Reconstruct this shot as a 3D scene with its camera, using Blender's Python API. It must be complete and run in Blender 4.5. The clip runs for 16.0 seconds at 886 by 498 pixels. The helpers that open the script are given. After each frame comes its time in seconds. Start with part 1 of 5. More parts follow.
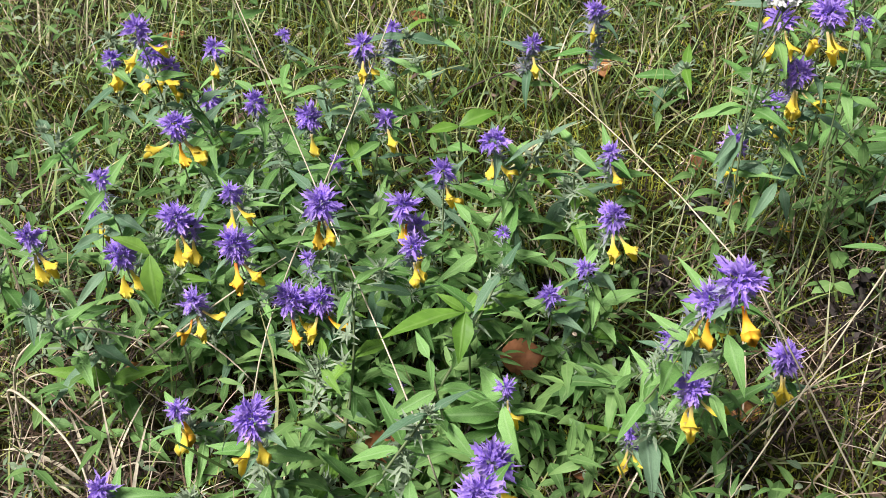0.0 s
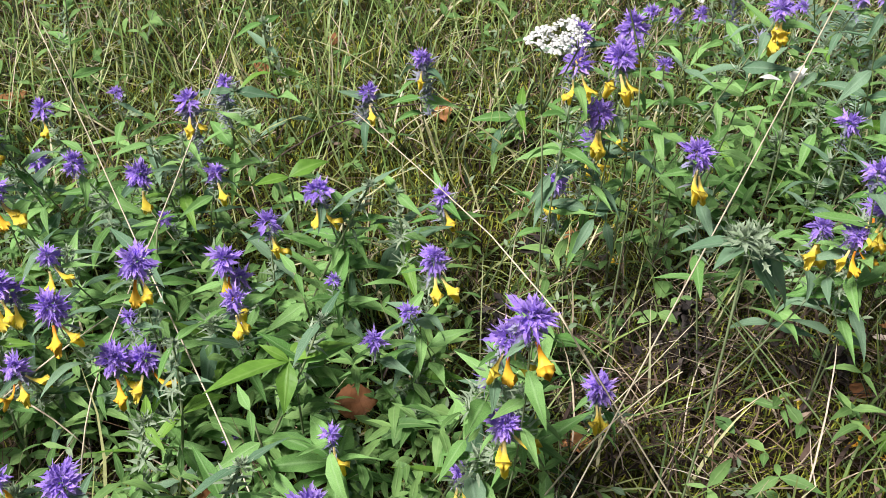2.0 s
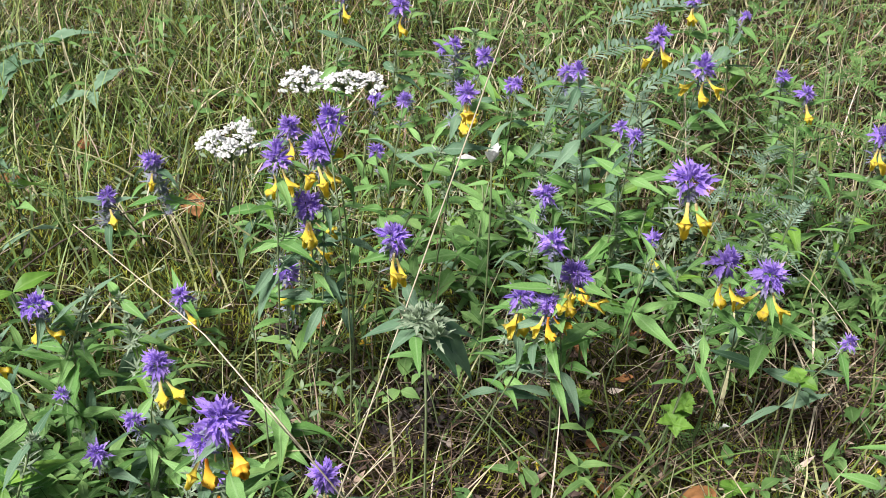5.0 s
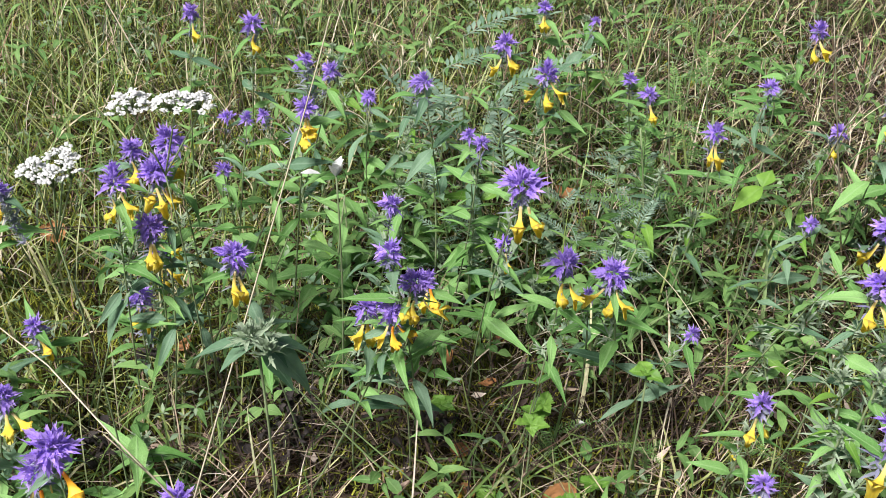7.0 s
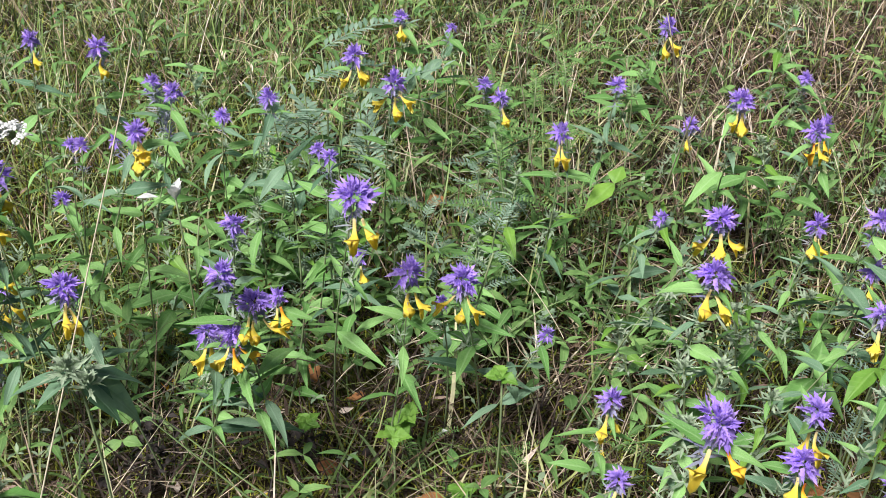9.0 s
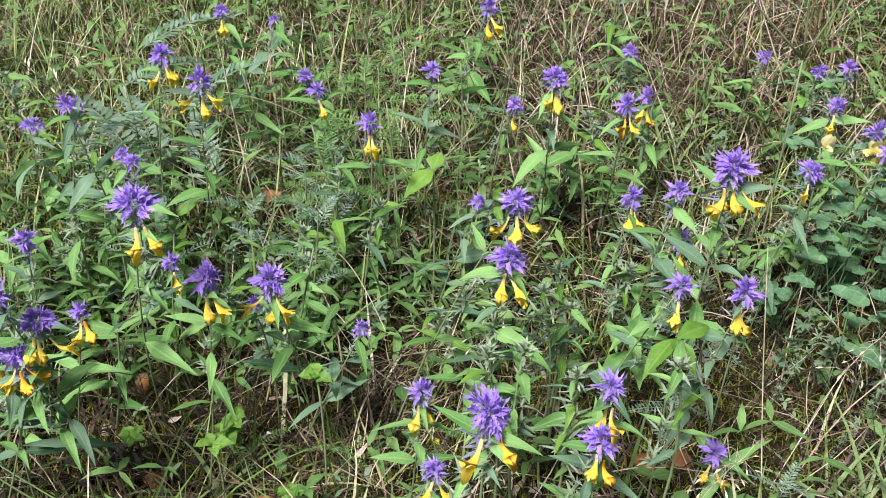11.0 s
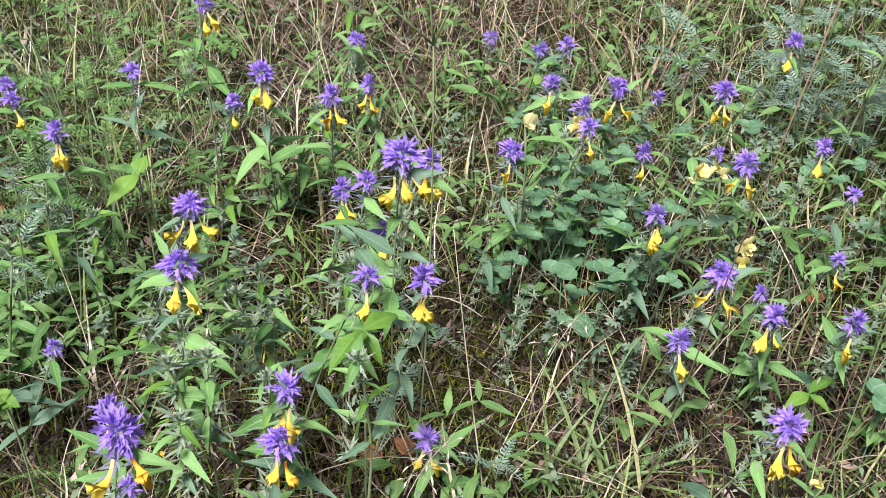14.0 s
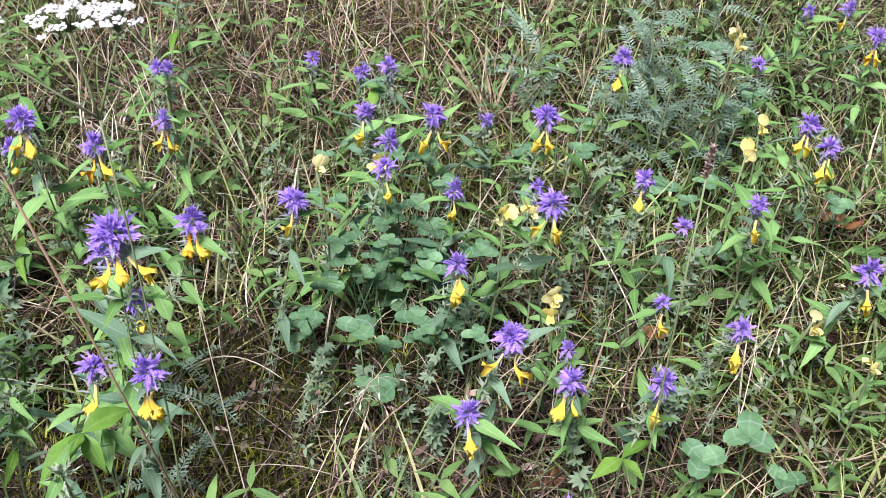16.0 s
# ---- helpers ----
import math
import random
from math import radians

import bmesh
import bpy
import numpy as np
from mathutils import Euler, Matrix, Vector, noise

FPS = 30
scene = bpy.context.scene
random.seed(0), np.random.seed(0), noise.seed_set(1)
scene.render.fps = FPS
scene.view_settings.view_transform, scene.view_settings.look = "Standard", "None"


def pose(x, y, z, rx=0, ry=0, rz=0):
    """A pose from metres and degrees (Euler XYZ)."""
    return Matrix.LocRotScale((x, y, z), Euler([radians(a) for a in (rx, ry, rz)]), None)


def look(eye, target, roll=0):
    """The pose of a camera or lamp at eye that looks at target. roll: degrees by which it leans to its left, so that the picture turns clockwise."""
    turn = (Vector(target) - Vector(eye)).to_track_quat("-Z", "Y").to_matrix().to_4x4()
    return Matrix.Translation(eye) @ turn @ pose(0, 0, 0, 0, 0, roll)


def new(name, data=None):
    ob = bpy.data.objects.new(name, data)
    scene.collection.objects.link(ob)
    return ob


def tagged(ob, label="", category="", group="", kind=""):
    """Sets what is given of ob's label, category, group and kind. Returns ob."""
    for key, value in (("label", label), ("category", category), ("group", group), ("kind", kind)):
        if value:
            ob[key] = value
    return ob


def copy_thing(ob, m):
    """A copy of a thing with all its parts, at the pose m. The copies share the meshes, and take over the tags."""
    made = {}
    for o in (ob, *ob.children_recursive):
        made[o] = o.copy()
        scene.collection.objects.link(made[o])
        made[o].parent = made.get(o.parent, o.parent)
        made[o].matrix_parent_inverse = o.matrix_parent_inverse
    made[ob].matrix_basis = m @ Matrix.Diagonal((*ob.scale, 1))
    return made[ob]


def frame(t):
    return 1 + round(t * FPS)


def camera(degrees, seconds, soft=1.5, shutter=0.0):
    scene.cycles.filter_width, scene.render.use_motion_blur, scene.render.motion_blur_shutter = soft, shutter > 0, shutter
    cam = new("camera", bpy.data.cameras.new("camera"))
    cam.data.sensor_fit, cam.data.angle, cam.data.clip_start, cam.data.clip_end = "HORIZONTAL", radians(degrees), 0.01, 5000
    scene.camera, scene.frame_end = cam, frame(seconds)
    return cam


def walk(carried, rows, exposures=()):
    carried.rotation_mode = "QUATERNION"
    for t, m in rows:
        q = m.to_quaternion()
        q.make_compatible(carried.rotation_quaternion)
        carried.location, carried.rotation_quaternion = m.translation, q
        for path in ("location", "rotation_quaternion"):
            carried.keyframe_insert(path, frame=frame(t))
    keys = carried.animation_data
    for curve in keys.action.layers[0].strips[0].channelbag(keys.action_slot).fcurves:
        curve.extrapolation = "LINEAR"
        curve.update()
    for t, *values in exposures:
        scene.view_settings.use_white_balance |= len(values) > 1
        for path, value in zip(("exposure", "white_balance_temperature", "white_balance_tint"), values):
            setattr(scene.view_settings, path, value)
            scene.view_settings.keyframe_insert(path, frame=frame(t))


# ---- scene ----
cam = camera(44.6, 16.0, 0.6)
PATH = [
    (0, (0.00000, -0.00000, 0.62000), (0.00000, 0.73135, -0.06201), -0.00),
    (0.5, (0.01715, -0.00047, 0.62250), (0.04248, 0.73378, -0.05591), 0.31),
    (1, (0.03128, -0.00106, 0.62513), (0.07848, 0.73737, -0.04755), 0.78),
    (1.5, (0.04115, -0.00260, 0.62936), (0.11368, 0.74118, -0.03512), 1.48),
    (2, (0.05523, -0.00936, 0.63208), (0.14146, 0.74285, -0.02118), 1.48),
    (2.5, (0.07055, -0.01302, 0.63740), (0.17688, 0.74085, -0.01095), 1.61),
    (3, (0.08566, -0.01417, 0.64091), (0.21449, 0.74532, 0.00328), 1.52),
    (3.5, (0.09863, -0.01871, 0.64496), (0.25506, 0.75143, 0.02657), 1.84),
    (4, (0.11055, -0.02240, 0.64758), (0.28781, 0.75006, 0.03774), 2.11),
    (4.5, (0.12706, -0.02440, 0.64932), (0.33024, 0.74779, 0.04730), 2.18),
    (7, (0.18090, -0.04520, 0.65546), (0.48896, 0.70480, 0.07014), 2.72),
    (7.5, (0.19652, -0.04992, 0.65712), (0.51937, 0.69640, 0.07508), 2.33),
    (8, (0.20923, -0.05349, 0.65615), (0.54971, 0.68806, 0.07807), 2.02),
    (10.5, (0.28032, -0.07811, 0.65402), (0.70270, 0.61723, 0.07256), 1.52),
    (11, (0.30243, -0.08595, 0.65621), (0.74194, 0.59460, 0.06997), 1.12),
    (11.5, (0.31497, -0.09440, 0.65598), (0.77821, 0.57058, 0.07014), 1.32),
    (12, (0.33127, -0.10205, 0.65445), (0.81059, 0.55055, 0.06763), 1.32),
    (12.5, (0.35088, -0.10973, 0.65335), (0.85100, 0.52535, 0.06466), 1.86),
    (13, (0.36870, -0.12025, 0.65378), (0.88545, 0.49997, 0.06360), 2.03),
    (13.5, (0.38218, -0.12873, 0.65570), (0.91817, 0.47257, 0.06312), 2.49),
    (14, (0.39429, -0.13812, 0.65789), (0.94107, 0.45278, 0.06471), 2.39),
    (14.5, (0.42562, -0.14825, 0.65681), (0.97149, 0.43874, 0.05893), 2.03),
    (15, (0.46564, -0.15691, 0.65834), (1.00887, 0.42502, 0.05315), 1.41),
    (15.5, (0.51983, -0.16184, 0.66077), (1.07299, 0.40456, 0.04986), 1.29),
    (16, (0.55196, -0.15164, 0.65828), (1.11714, 0.40554, 0.04990), 1.61),
]
walk(cam, [(t, look(eye, target, roll)) for t, eye, target, roll in PATH],
     [(0.0, 0.60, 6280, 18.0), (8.0, 0.60, 6140, 18.0), (12.0, 0.63, 6040, 21.0), (16.0, 0.71, 5870, 27.0)])

# ---- sky, sun ----
world = bpy.data.worlds.new("world")
scene.world = world
world.use_nodes = True
sky = world.node_tree.nodes.new("ShaderNodeTexSky")
sky.sky_type = "NISHITA"
sky.sun_disc = False
sky.sun_elevation, sky.sun_rotation = radians(57.4), radians(247.4)
sky.air_density, sky.dust_density = 1.0, 3.0
background = world.node_tree.nodes["Background"]
background.inputs["Strength"].default_value = 0.032
world.node_tree.links.new(sky.outputs[0], background.inputs["Color"])

sun_data = bpy.data.lights.new("sun", "SUN")
sun_data.energy, sun_data.angle, sun_data.color = 5.4, radians(18), (1.0, 0.96, 0.91)
sun = new("sun", sun_data)
sun.matrix_basis = look((-0.72, -0.30, 1.22), (0, 0, 0))


# ---- materials ----
def material(name, roughness=0.6, specular=0.3):
    m = bpy.data.materials.new(name)
    m.use_nodes = True
    n = m.node_tree.nodes
    b = n["Principled BSDF"]
    b.inputs["Roughness"].default_value = roughness
    b.inputs["Specular IOR Level"].default_value = specular
    return m, n, m.node_tree.links, b


def ramp(nodes, stops):
    r = nodes.new("ShaderNodeValToRGB")
    e = r.color_ramp.elements
    while len(e) < len(stops):
        e.new(0.5)
    for el, (p, c) in zip(e, stops):
        el.position, el.color = p, (*c, 1)
    return r


def noise_node(nodes, links, scale, detail=4.0, coords="Object"):
    tc = nodes.new("ShaderNodeTexCoord")
    t = nodes.new("ShaderNodeTexNoise")
    t.inputs["Scale"].default_value, t.inputs["Detail"].default_value = scale, detail
    links.new(tc.outputs[coords], t.inputs["Vector"])
    return t


def mixed(nodes, links, a, b, factor, mode="MIX"):
    m = nodes.new("ShaderNodeMix")
    m.data_type, m.blend_type = "RGBA", mode
    for sock, v in ((m.inputs[0], factor), (m.inputs[6], a), (m.inputs[7], b)):
        if isinstance(v, bpy.types.NodeSocket):
            links.new(v, sock)
        else:
            sock.default_value = v if isinstance(v, float) else (*v, 1)
    return m.outputs[2]


def see_through(m, nodes, links, b, colour, amount):
    """Thin leaves and petals let part of the light pass."""
    tr = nodes.new("ShaderNodeBsdfTranslucent")
    mix = nodes.new("ShaderNodeMixShader")
    mix.inputs[0].default_value = amount
    links.new(colour, tr.inputs["Color"])
    links.new(b.outputs[0], mix.inputs[1])
    links.new(tr.outputs[0], mix.inputs[2])
    links.new(mix.outputs[0], nodes["Material Output"].inputs["Surface"])


def leaf_material(name, dark, light, vein, random_by="object", roughness=0.48, through_it=0.22, specular=0.4, spots=None, chevron=None):
    m, n, l, b = material(name, roughness, specular)
    if random_by == "object":
        rnd = n.new("ShaderNodeObjectInfo").outputs["Random"]
    else:
        rnd = n.new("ShaderNodeNewGeometry").outputs["Random Per Island"]
    base = ramp(n, [(0.0, dark), (1.0, light)])
    l.new(rnd, base.inputs[0])
    blotch = noise_node(n, l, 90.0, 5.0)
    grain = ramp(n, [(0.3, (0.62, 0.68, 0.6)), (0.7, (1.25, 1.2, 1.15))])
    l.new(blotch.outputs[0], grain.inputs[0])
    col = mixed(n, l, base.outputs[0], grain.outputs[0], 0.8, "MULTIPLY")
    uv = n.new("ShaderNodeTexCoord")
    sep = n.new("ShaderNodeSeparateXYZ")
    l.new(uv.outputs["UV"], sep.inputs[0])
    # midrib at u = 0, side veins slanting off it
    au = n.new("ShaderNodeMath"); au.operation = "ABSOLUTE"
    l.new(sep.outputs[0], au.inputs[0])
    rib = ramp(n, [(0.0, (1, 1, 1)), (0.10, (0, 0, 0))])
    l.new(au.outputs[0], rib.inputs[0])
    slant = n.new("ShaderNodeMath"); slant.operation = "MULTIPLY_ADD"
    l.new(au.outputs[0], slant.inputs[0]); slant.inputs[1].default_value = -0.22
    l.new(sep.outputs[1], slant.inputs[2])
    wave = n.new("ShaderNodeMath"); wave.operation = "MULTIPLY"
    l.new(slant.outputs[0], wave.inputs[0]); wave.inputs[1].default_value = 9.0
    fr = n.new("ShaderNodeMath"); fr.operation = "FRACT"
    l.new(wave.outputs[0], fr.inputs[0])
    side = ramp(n, [(0.0, (0.5, 0.5, 0.5)), (0.16, (0, 0, 0))])
    l.new(fr.outputs[0], side.inputs[0])
    lines = mixed(n, l, rib.outputs[0], side.outputs[0], 0.7, "ADD")
    k = n.new("ShaderNodeRGBToBW")
    l.new(lines, k.inputs[0])
    kk = n.new("ShaderNodeMath"); kk.operation = "MULTIPLY"; kk.use_clamp = True
    l.new(k.outputs[0], kk.inputs[0]); kk.inputs[1].default_value = 0.34
    col = mixed(n, l, col, vein, kk.outputs[0])
    if spots:
        sp = noise_node(n, l, 160.0, 2.0)
        spr = ramp(n, [(0.66, (0, 0, 0)), (0.74, (1, 1, 1))])
        l.new(sp.outputs[0], spr.inputs[0])
        col = mixed(n, l, col, spots, spr.outputs[0])
    if chevron:
        # a pale angled band across the leaflet
        bent = n.new("ShaderNodeMath"); bent.operation = "MULTIPLY_ADD"
        l.new(au.outputs[0], bent.inputs[0]); bent.inputs[1].default_value = 0.35
        l.new(sep.outputs[1], bent.inputs[2])
        band = ramp(n, [(0.50, (0, 0, 0)), (0.56, (0.45, 0.45, 0.45)), (0.62, (0, 0, 0))])
        l.new(bent.outputs[0], band.inputs[0])
        col = mixed(n, l, col, chevron, band.outputs[0])
    l.new(col, b.inputs["Base Color"])
    bump = n.new("ShaderNodeBump")
    bump.inputs["Strength"].default_value, bump.inputs["Distance"].default_value = 0.35, 0.0008
    l.new(lines, bump.inputs["Height"])
    l.new(bump.outputs[0], b.inputs["Normal"])
    see_through(m, n, l, b, col, through_it)
    return m


def blade_material(name, stops, roughness=0.5, through_it=0.25, grain=300.0):
    m, n, l, b = material(name, roughness, 0.3)
    r = ramp(n, stops)
    l.new(n.new("ShaderNodeNewGeometry").outputs["Random Per Island"], r.inputs[0])
    g = noise_node(n, l, grain, 3.0)
    gr = ramp(n, [(0.3, (0.7, 0.7, 0.65)), (0.7, (1.2, 1.2, 1.15))])
    l.new(g.outputs[0], gr.inputs[0])
    col = mixed(n, l, r.outputs[0], gr.outputs[0], 0.7, "MULTIPLY")
    l.new(col, b.inputs["Base Color"])
    see_through(m, n, l, b, col, through_it)
    return m


LEAF = leaf_material("cow_wheat_leaf", (0.105, 0.255, 0.058), (0.265, 0.485, 0.155), (0.38, 0.58, 0.26), "object", 0.6, 0.3, 0.25)
LEAF_LIME = leaf_material("lime_green_leaf", (0.12, 0.27, 0.035), (0.20, 0.38, 0.06), (0.31, 0.49, 0.14), "object", 0.5, 0.35, 0.3)
LEAF_BLUE = leaf_material("blue_green_leaf", (0.085, 0.18, 0.095), (0.21, 0.34, 0.21), (0.29, 0.41, 0.28), "object", 0.6, 0.28, 0.25)
LEAF_CLOVER = leaf_material("clover_leaf", (0.075, 0.18, 0.085), (0.17, 0.33, 0.155), (0.22, 0.36, 0.20), "island", 0.5, 0.25, 0.3, None, (0.34, 0.44, 0.36))
LEAF_VETCH = leaf_material("vetch_leaf", (0.10, 0.19, 0.11), (0.30, 0.42, 0.31), (0.30, 0.41, 0.31), "island", 0.42, 0.22, 0.5)
LEAF_HERB = leaf_material("herb_leaf", (0.07, 0.165, 0.042), (0.20, 0.35, 0.105), (0.28, 0.42, 0.16), "island", 0.6, 0.28, 0.25)
LEAF_GREY = leaf_material("grey_green_leaf", (0.13, 0.22, 0.12), (0.28, 0.38, 0.25), (0.34, 0.43, 0.31), "object", 0.65, 0.28, 0.2)
LEAF_FEATHER = leaf_material("feathery_leaf", (0.07, 0.17, 0.075), (0.19, 0.34, 0.17), (0.25, 0.38, 0.22), "island", 0.6, 0.25, 0.2)
LEAF_DEAD = leaf_material("dead_leaf", (0.19, 0.08, 0.032), (0.37, 0.18, 0.07), (0.12, 0.06, 0.035), "object", 0.75, 0.12, 0.2, (0.06, 0.035, 0.022))
LEAF_BEDSTRAW = leaf_material("bedstraw_leaf", (0.13, 0.20, 0.11), (0.25, 0.33, 0.20), (0.28, 0.36, 0.24), "island", 0.6, 0.2, 0.2)
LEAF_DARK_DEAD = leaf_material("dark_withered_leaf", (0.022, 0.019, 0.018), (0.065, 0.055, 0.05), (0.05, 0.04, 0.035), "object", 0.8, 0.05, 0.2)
BRACT = leaf_material("violet_bract", (0.35, 0.22, 0.78), (0.62, 0.44, 0.97), (0.64, 0.52, 0.94), "island", 0.6, 0.45, 0.2)
BRACT_LOW = leaf_material("grey_violet_bract", (0.25, 0.23, 0.44), (0.38, 0.42, 0.44), (0.4, 0.42, 0.5), "island", 0.6, 0.3, 0.2)
BRACT_WOOL = leaf_material("woolly_bract", (0.34, 0.36, 0.40), (0.52, 0.54, 0.55), (0.58, 0.60, 0.62), "island", 0.7, 0.3, 0.2)
BRACT_GREEN = leaf_material("green_bract", (0.24, 0.33, 0.20), (0.40, 0.49, 0.35), (0.48, 0.56, 0.44), "island", 0.55, 0.3, 0.2)
BRACT_PALE = leaf_material("pale_green_bract", (0.36, 0.52, 0.29), (0.52, 0.68, 0.43), (0.60, 0.74, 0.52), "island", 0.55, 0.35, 0.2)

STEM, _n, _l, _b = material("green_brown_stem", 0.6)
_r = ramp(_n, [(0.0, (0.12, 0.20, 0.07)), (0.6, (0.20, 0.25, 0.12)), (1.0, (0.2, 0.13, 0.09))])
_l.new(noise_node(_n, _l, 60.0).outputs[0], _r.inputs[0]); _l.new(_r.outputs[0], _b.inputs["Base Color"])
TWIG, _n, _l, _b = material("dark_twig_bark", 0.85)
_r = ramp(_n, [(0.3, (0.03, 0.022, 0.018)), (0.7, (0.10, 0.075, 0.055))])
_l.new(noise_node(_n, _l, 400.0).outputs[0], _r.inputs[0]); _l.new(_r.outputs[0], _b.inputs["Base Color"])
STRAW = blade_material("dry_straw", [(0.0, (0.46, 0.39, 0.25)), (0.5, (0.60, 0.54, 0.40)), (1.0, (0.42, 0.34, 0.21))], 0.55, 0.1)
SEED_BROWN = blade_material("brown_seed_head", [(0.0, (0.24, 0.17, 0.14)), (1.0, (0.46, 0.34, 0.29))], 0.9, 0.05, 900.0)
STRAW_BROWN = blade_material("brown_straw", [(0.0, (0.24, 0.16, 0.10)), (1.0, (0.34, 0.24, 0.16))], 0.6, 0.1)
GREEN_BLADE = blade_material("green_grass_blade", [(0.0, (0.13, 0.22, 0.07)), (1.0, (0.26, 0.36, 0.15))])
GRASS = blade_material("meadow_grass", [(0.0, (0.025, 0.045, 0.015)), (0.38, (0.075, 0.135, 0.032)), (0.68, (0.19, 0.29, 0.075)), (0.85, (0.40, 0.44, 0.17)), (1.0, (0.64, 0.58, 0.38))])
LIGHT_GRASS = blade_material("light_grass", [(0.0, (0.11, 0.20, 0.045)), (0.45, (0.23, 0.35, 0.09)), (0.8, (0.35, 0.43, 0.18)), (1.0, (0.56, 0.51, 0.36))])
THATCH = blade_material("thatch", [(0.0, (0.07, 0.04, 0.025)), (0.4, (0.23, 0.155, 0.095)), (0.7, (0.48, 0.39, 0.28)), (0.9, (0.68, 0.60, 0.48)), (1.0, (0.24, 0.12, 0.075))], 0.65, 0.1)
# thatch again, with the shade of the gaps between plants put into its colour
THATCH_SHADED = blade_material("shaded_thatch", [(0.0, (0.016, 0.010, 0.007)), (0.55, (0.048, 0.031, 0.020)), (0.90, (0.17, 0.12, 0.075)), (1.0, (0.46, 0.38, 0.27))], 0.7, 0.05)
# most straws painted near black for shaded gaps, a few left tan
FINE_STRAW_SHADED = blade_material("shaded_fine_straw", [(0.0, (0.014, 0.009, 0.006)), (0.5, (0.045, 0.030, 0.020)), (0.84, (0.14, 0.10, 0.065)), (1.0, (0.52, 0.44, 0.31))], 0.65, 0.08)
LITTER = blade_material("dead_leaf_scraps", [(0.0, (0.05, 0.034, 0.027)), (0.4, (0.15, 0.10, 0.075)), (0.8, (0.36, 0.27, 0.20)), (1.0, (0.60, 0.51, 0.42))], 0.75, 0.1)
MOSS = blade_material("moss", [(0.0, (0.045, 0.062, 0.008)), (0.5, (0.16, 0.19, 0.020)), (1.0, (0.38, 0.40, 0.05))], 0.8, 0.2)

YELLOW, _n, _l, _b = material("golden_yellow_petal", 0.65, 0.15)
_uv = _n.new("ShaderNodeTexCoord"); _s = _n.new("ShaderNodeSeparateXYZ"); _l.new(_uv.outputs["UV"], _s.inputs[0])
_r = ramp(_n, [(0.0, (0.78, 0.70, 0.40)), (0.3, (0.92, 0.80, 0.26)), (0.55, (0.97, 0.80, 0.10)), (0.85, (0.97, 0.82, 0.09)), (1.0, (0.97, 0.87, 0.24))])
_l.new(_s.outputs[1], _r.inputs[0])
_g = ramp(_n, [(0.25, (0.88, 0.82, 0.8)), (0.75, (1.06, 1.06, 1.06))])
_l.new(noise_node(_n, _l, 250.0).outputs[0], _g.inputs[0])
_c = mixed(_n, _l, _r.outputs[0], _g.outputs[0], 0.6, "MULTIPLY")
_l.new(_c, _b.inputs["Base Color"]); see_through(YELLOW, _n, _l, _b, _c, 0.5)
ORANGE, _n, _l, _b = material("aged_orange_petal", 0.5, 0.25)
_uv = _n.new("ShaderNodeTexCoord"); _s = _n.new("ShaderNodeSeparateXYZ"); _l.new(_uv.outputs["UV"], _s.inputs[0])
_r = ramp(_n, [(0.0, (0.72, 0.22, 0.03)), (0.4, (0.85, 0.45, 0.03)), (0.75, (0.88, 0.60, 0.05)), (1.0, (0.86, 0.50, 0.04))])
_l.new(_s.outputs[1], _r.inputs[0])
_c = mixed(_n, _l, _r.outputs[0], noise_node(_n, _l, 200.0).outputs[0], 0.2, "OVERLAY")
_l.new(_c, _b.inputs["Base Color"]); see_through(ORANGE, _n, _l, _b, _c, 0.25)
PALE = leaf_material("pale_yellow_petal", (0.88, 0.76, 0.18), (0.88, 0.83, 0.42), (0.90, 0.85, 0.45), "object", 0.5, 0.3)
WHITE = leaf_material("white_floret", (0.56, 0.57, 0.56), (0.78, 0.78, 0.77), (0.66, 0.66, 0.62), "island", 0.6, 0.25)
WHITE_PETAL = leaf_material("white_petal", (0.82, 0.83, 0.82), (0.88, 0.88, 0.88), (0.84, 0.85, 0.83), "object", 0.6, 0.3)

SOIL, _n, _l, _b = material("soil_and_moss", 0.95, 0.1)
_big = noise_node(_n, _l, 7.0, 6.0); _fine = noise_node(_n, _l, 220.0, 6.0)
_a = ramp(_n, [(0.35, (0.016, 0.011, 0.007)), (0.5, (0.030, 0.022, 0.010)), (0.65, (0.045, 0.05, 0.012))])
_l.new(_big.outputs[0], _a.inputs[0])
_d = ramp(_n, [(0.3, (0.45, 0.45, 0.4)), (0.7, (1.5, 1.4, 1.2))])
_l.new(_fine.outputs[0], _d.inputs[0])
_l.new(mixed(_n, _l, _a.outputs[0], _d.outputs[0], 0.9, "MULTIPLY"), _b.inputs["Base Color"])
_bp = _n.new("ShaderNodeBump"); _bp.inputs["Strength"].default_value, _bp.inputs["Distance"].default_value = 0.8, 0.006
_l.new(_fine.outputs[0], _bp.inputs["Height"]); _l.new(_bp.outputs[0], _b.inputs["Normal"])


# ---- building helpers ----
def mesh_of(name, verts, faces, uv=None, smooth=True):
    me = bpy.data.meshes.new(name)
    me.from_pydata([tuple(v) for v in verts], [], faces)
    if uv is not None:
        layer = me.uv_layers.new(name="UVMap")
        index = np.empty(len(me.loops), np.int32)
        me.loops.foreach_get("vertex_index", index)
        layer.data.foreach_set("uv", np.asarray(uv, np.float32)[index].ravel())
    if smooth:
        me.polygons.foreach_set("use_smooth", np.ones(len(me.polygons), bool))
    me.update()
    return me


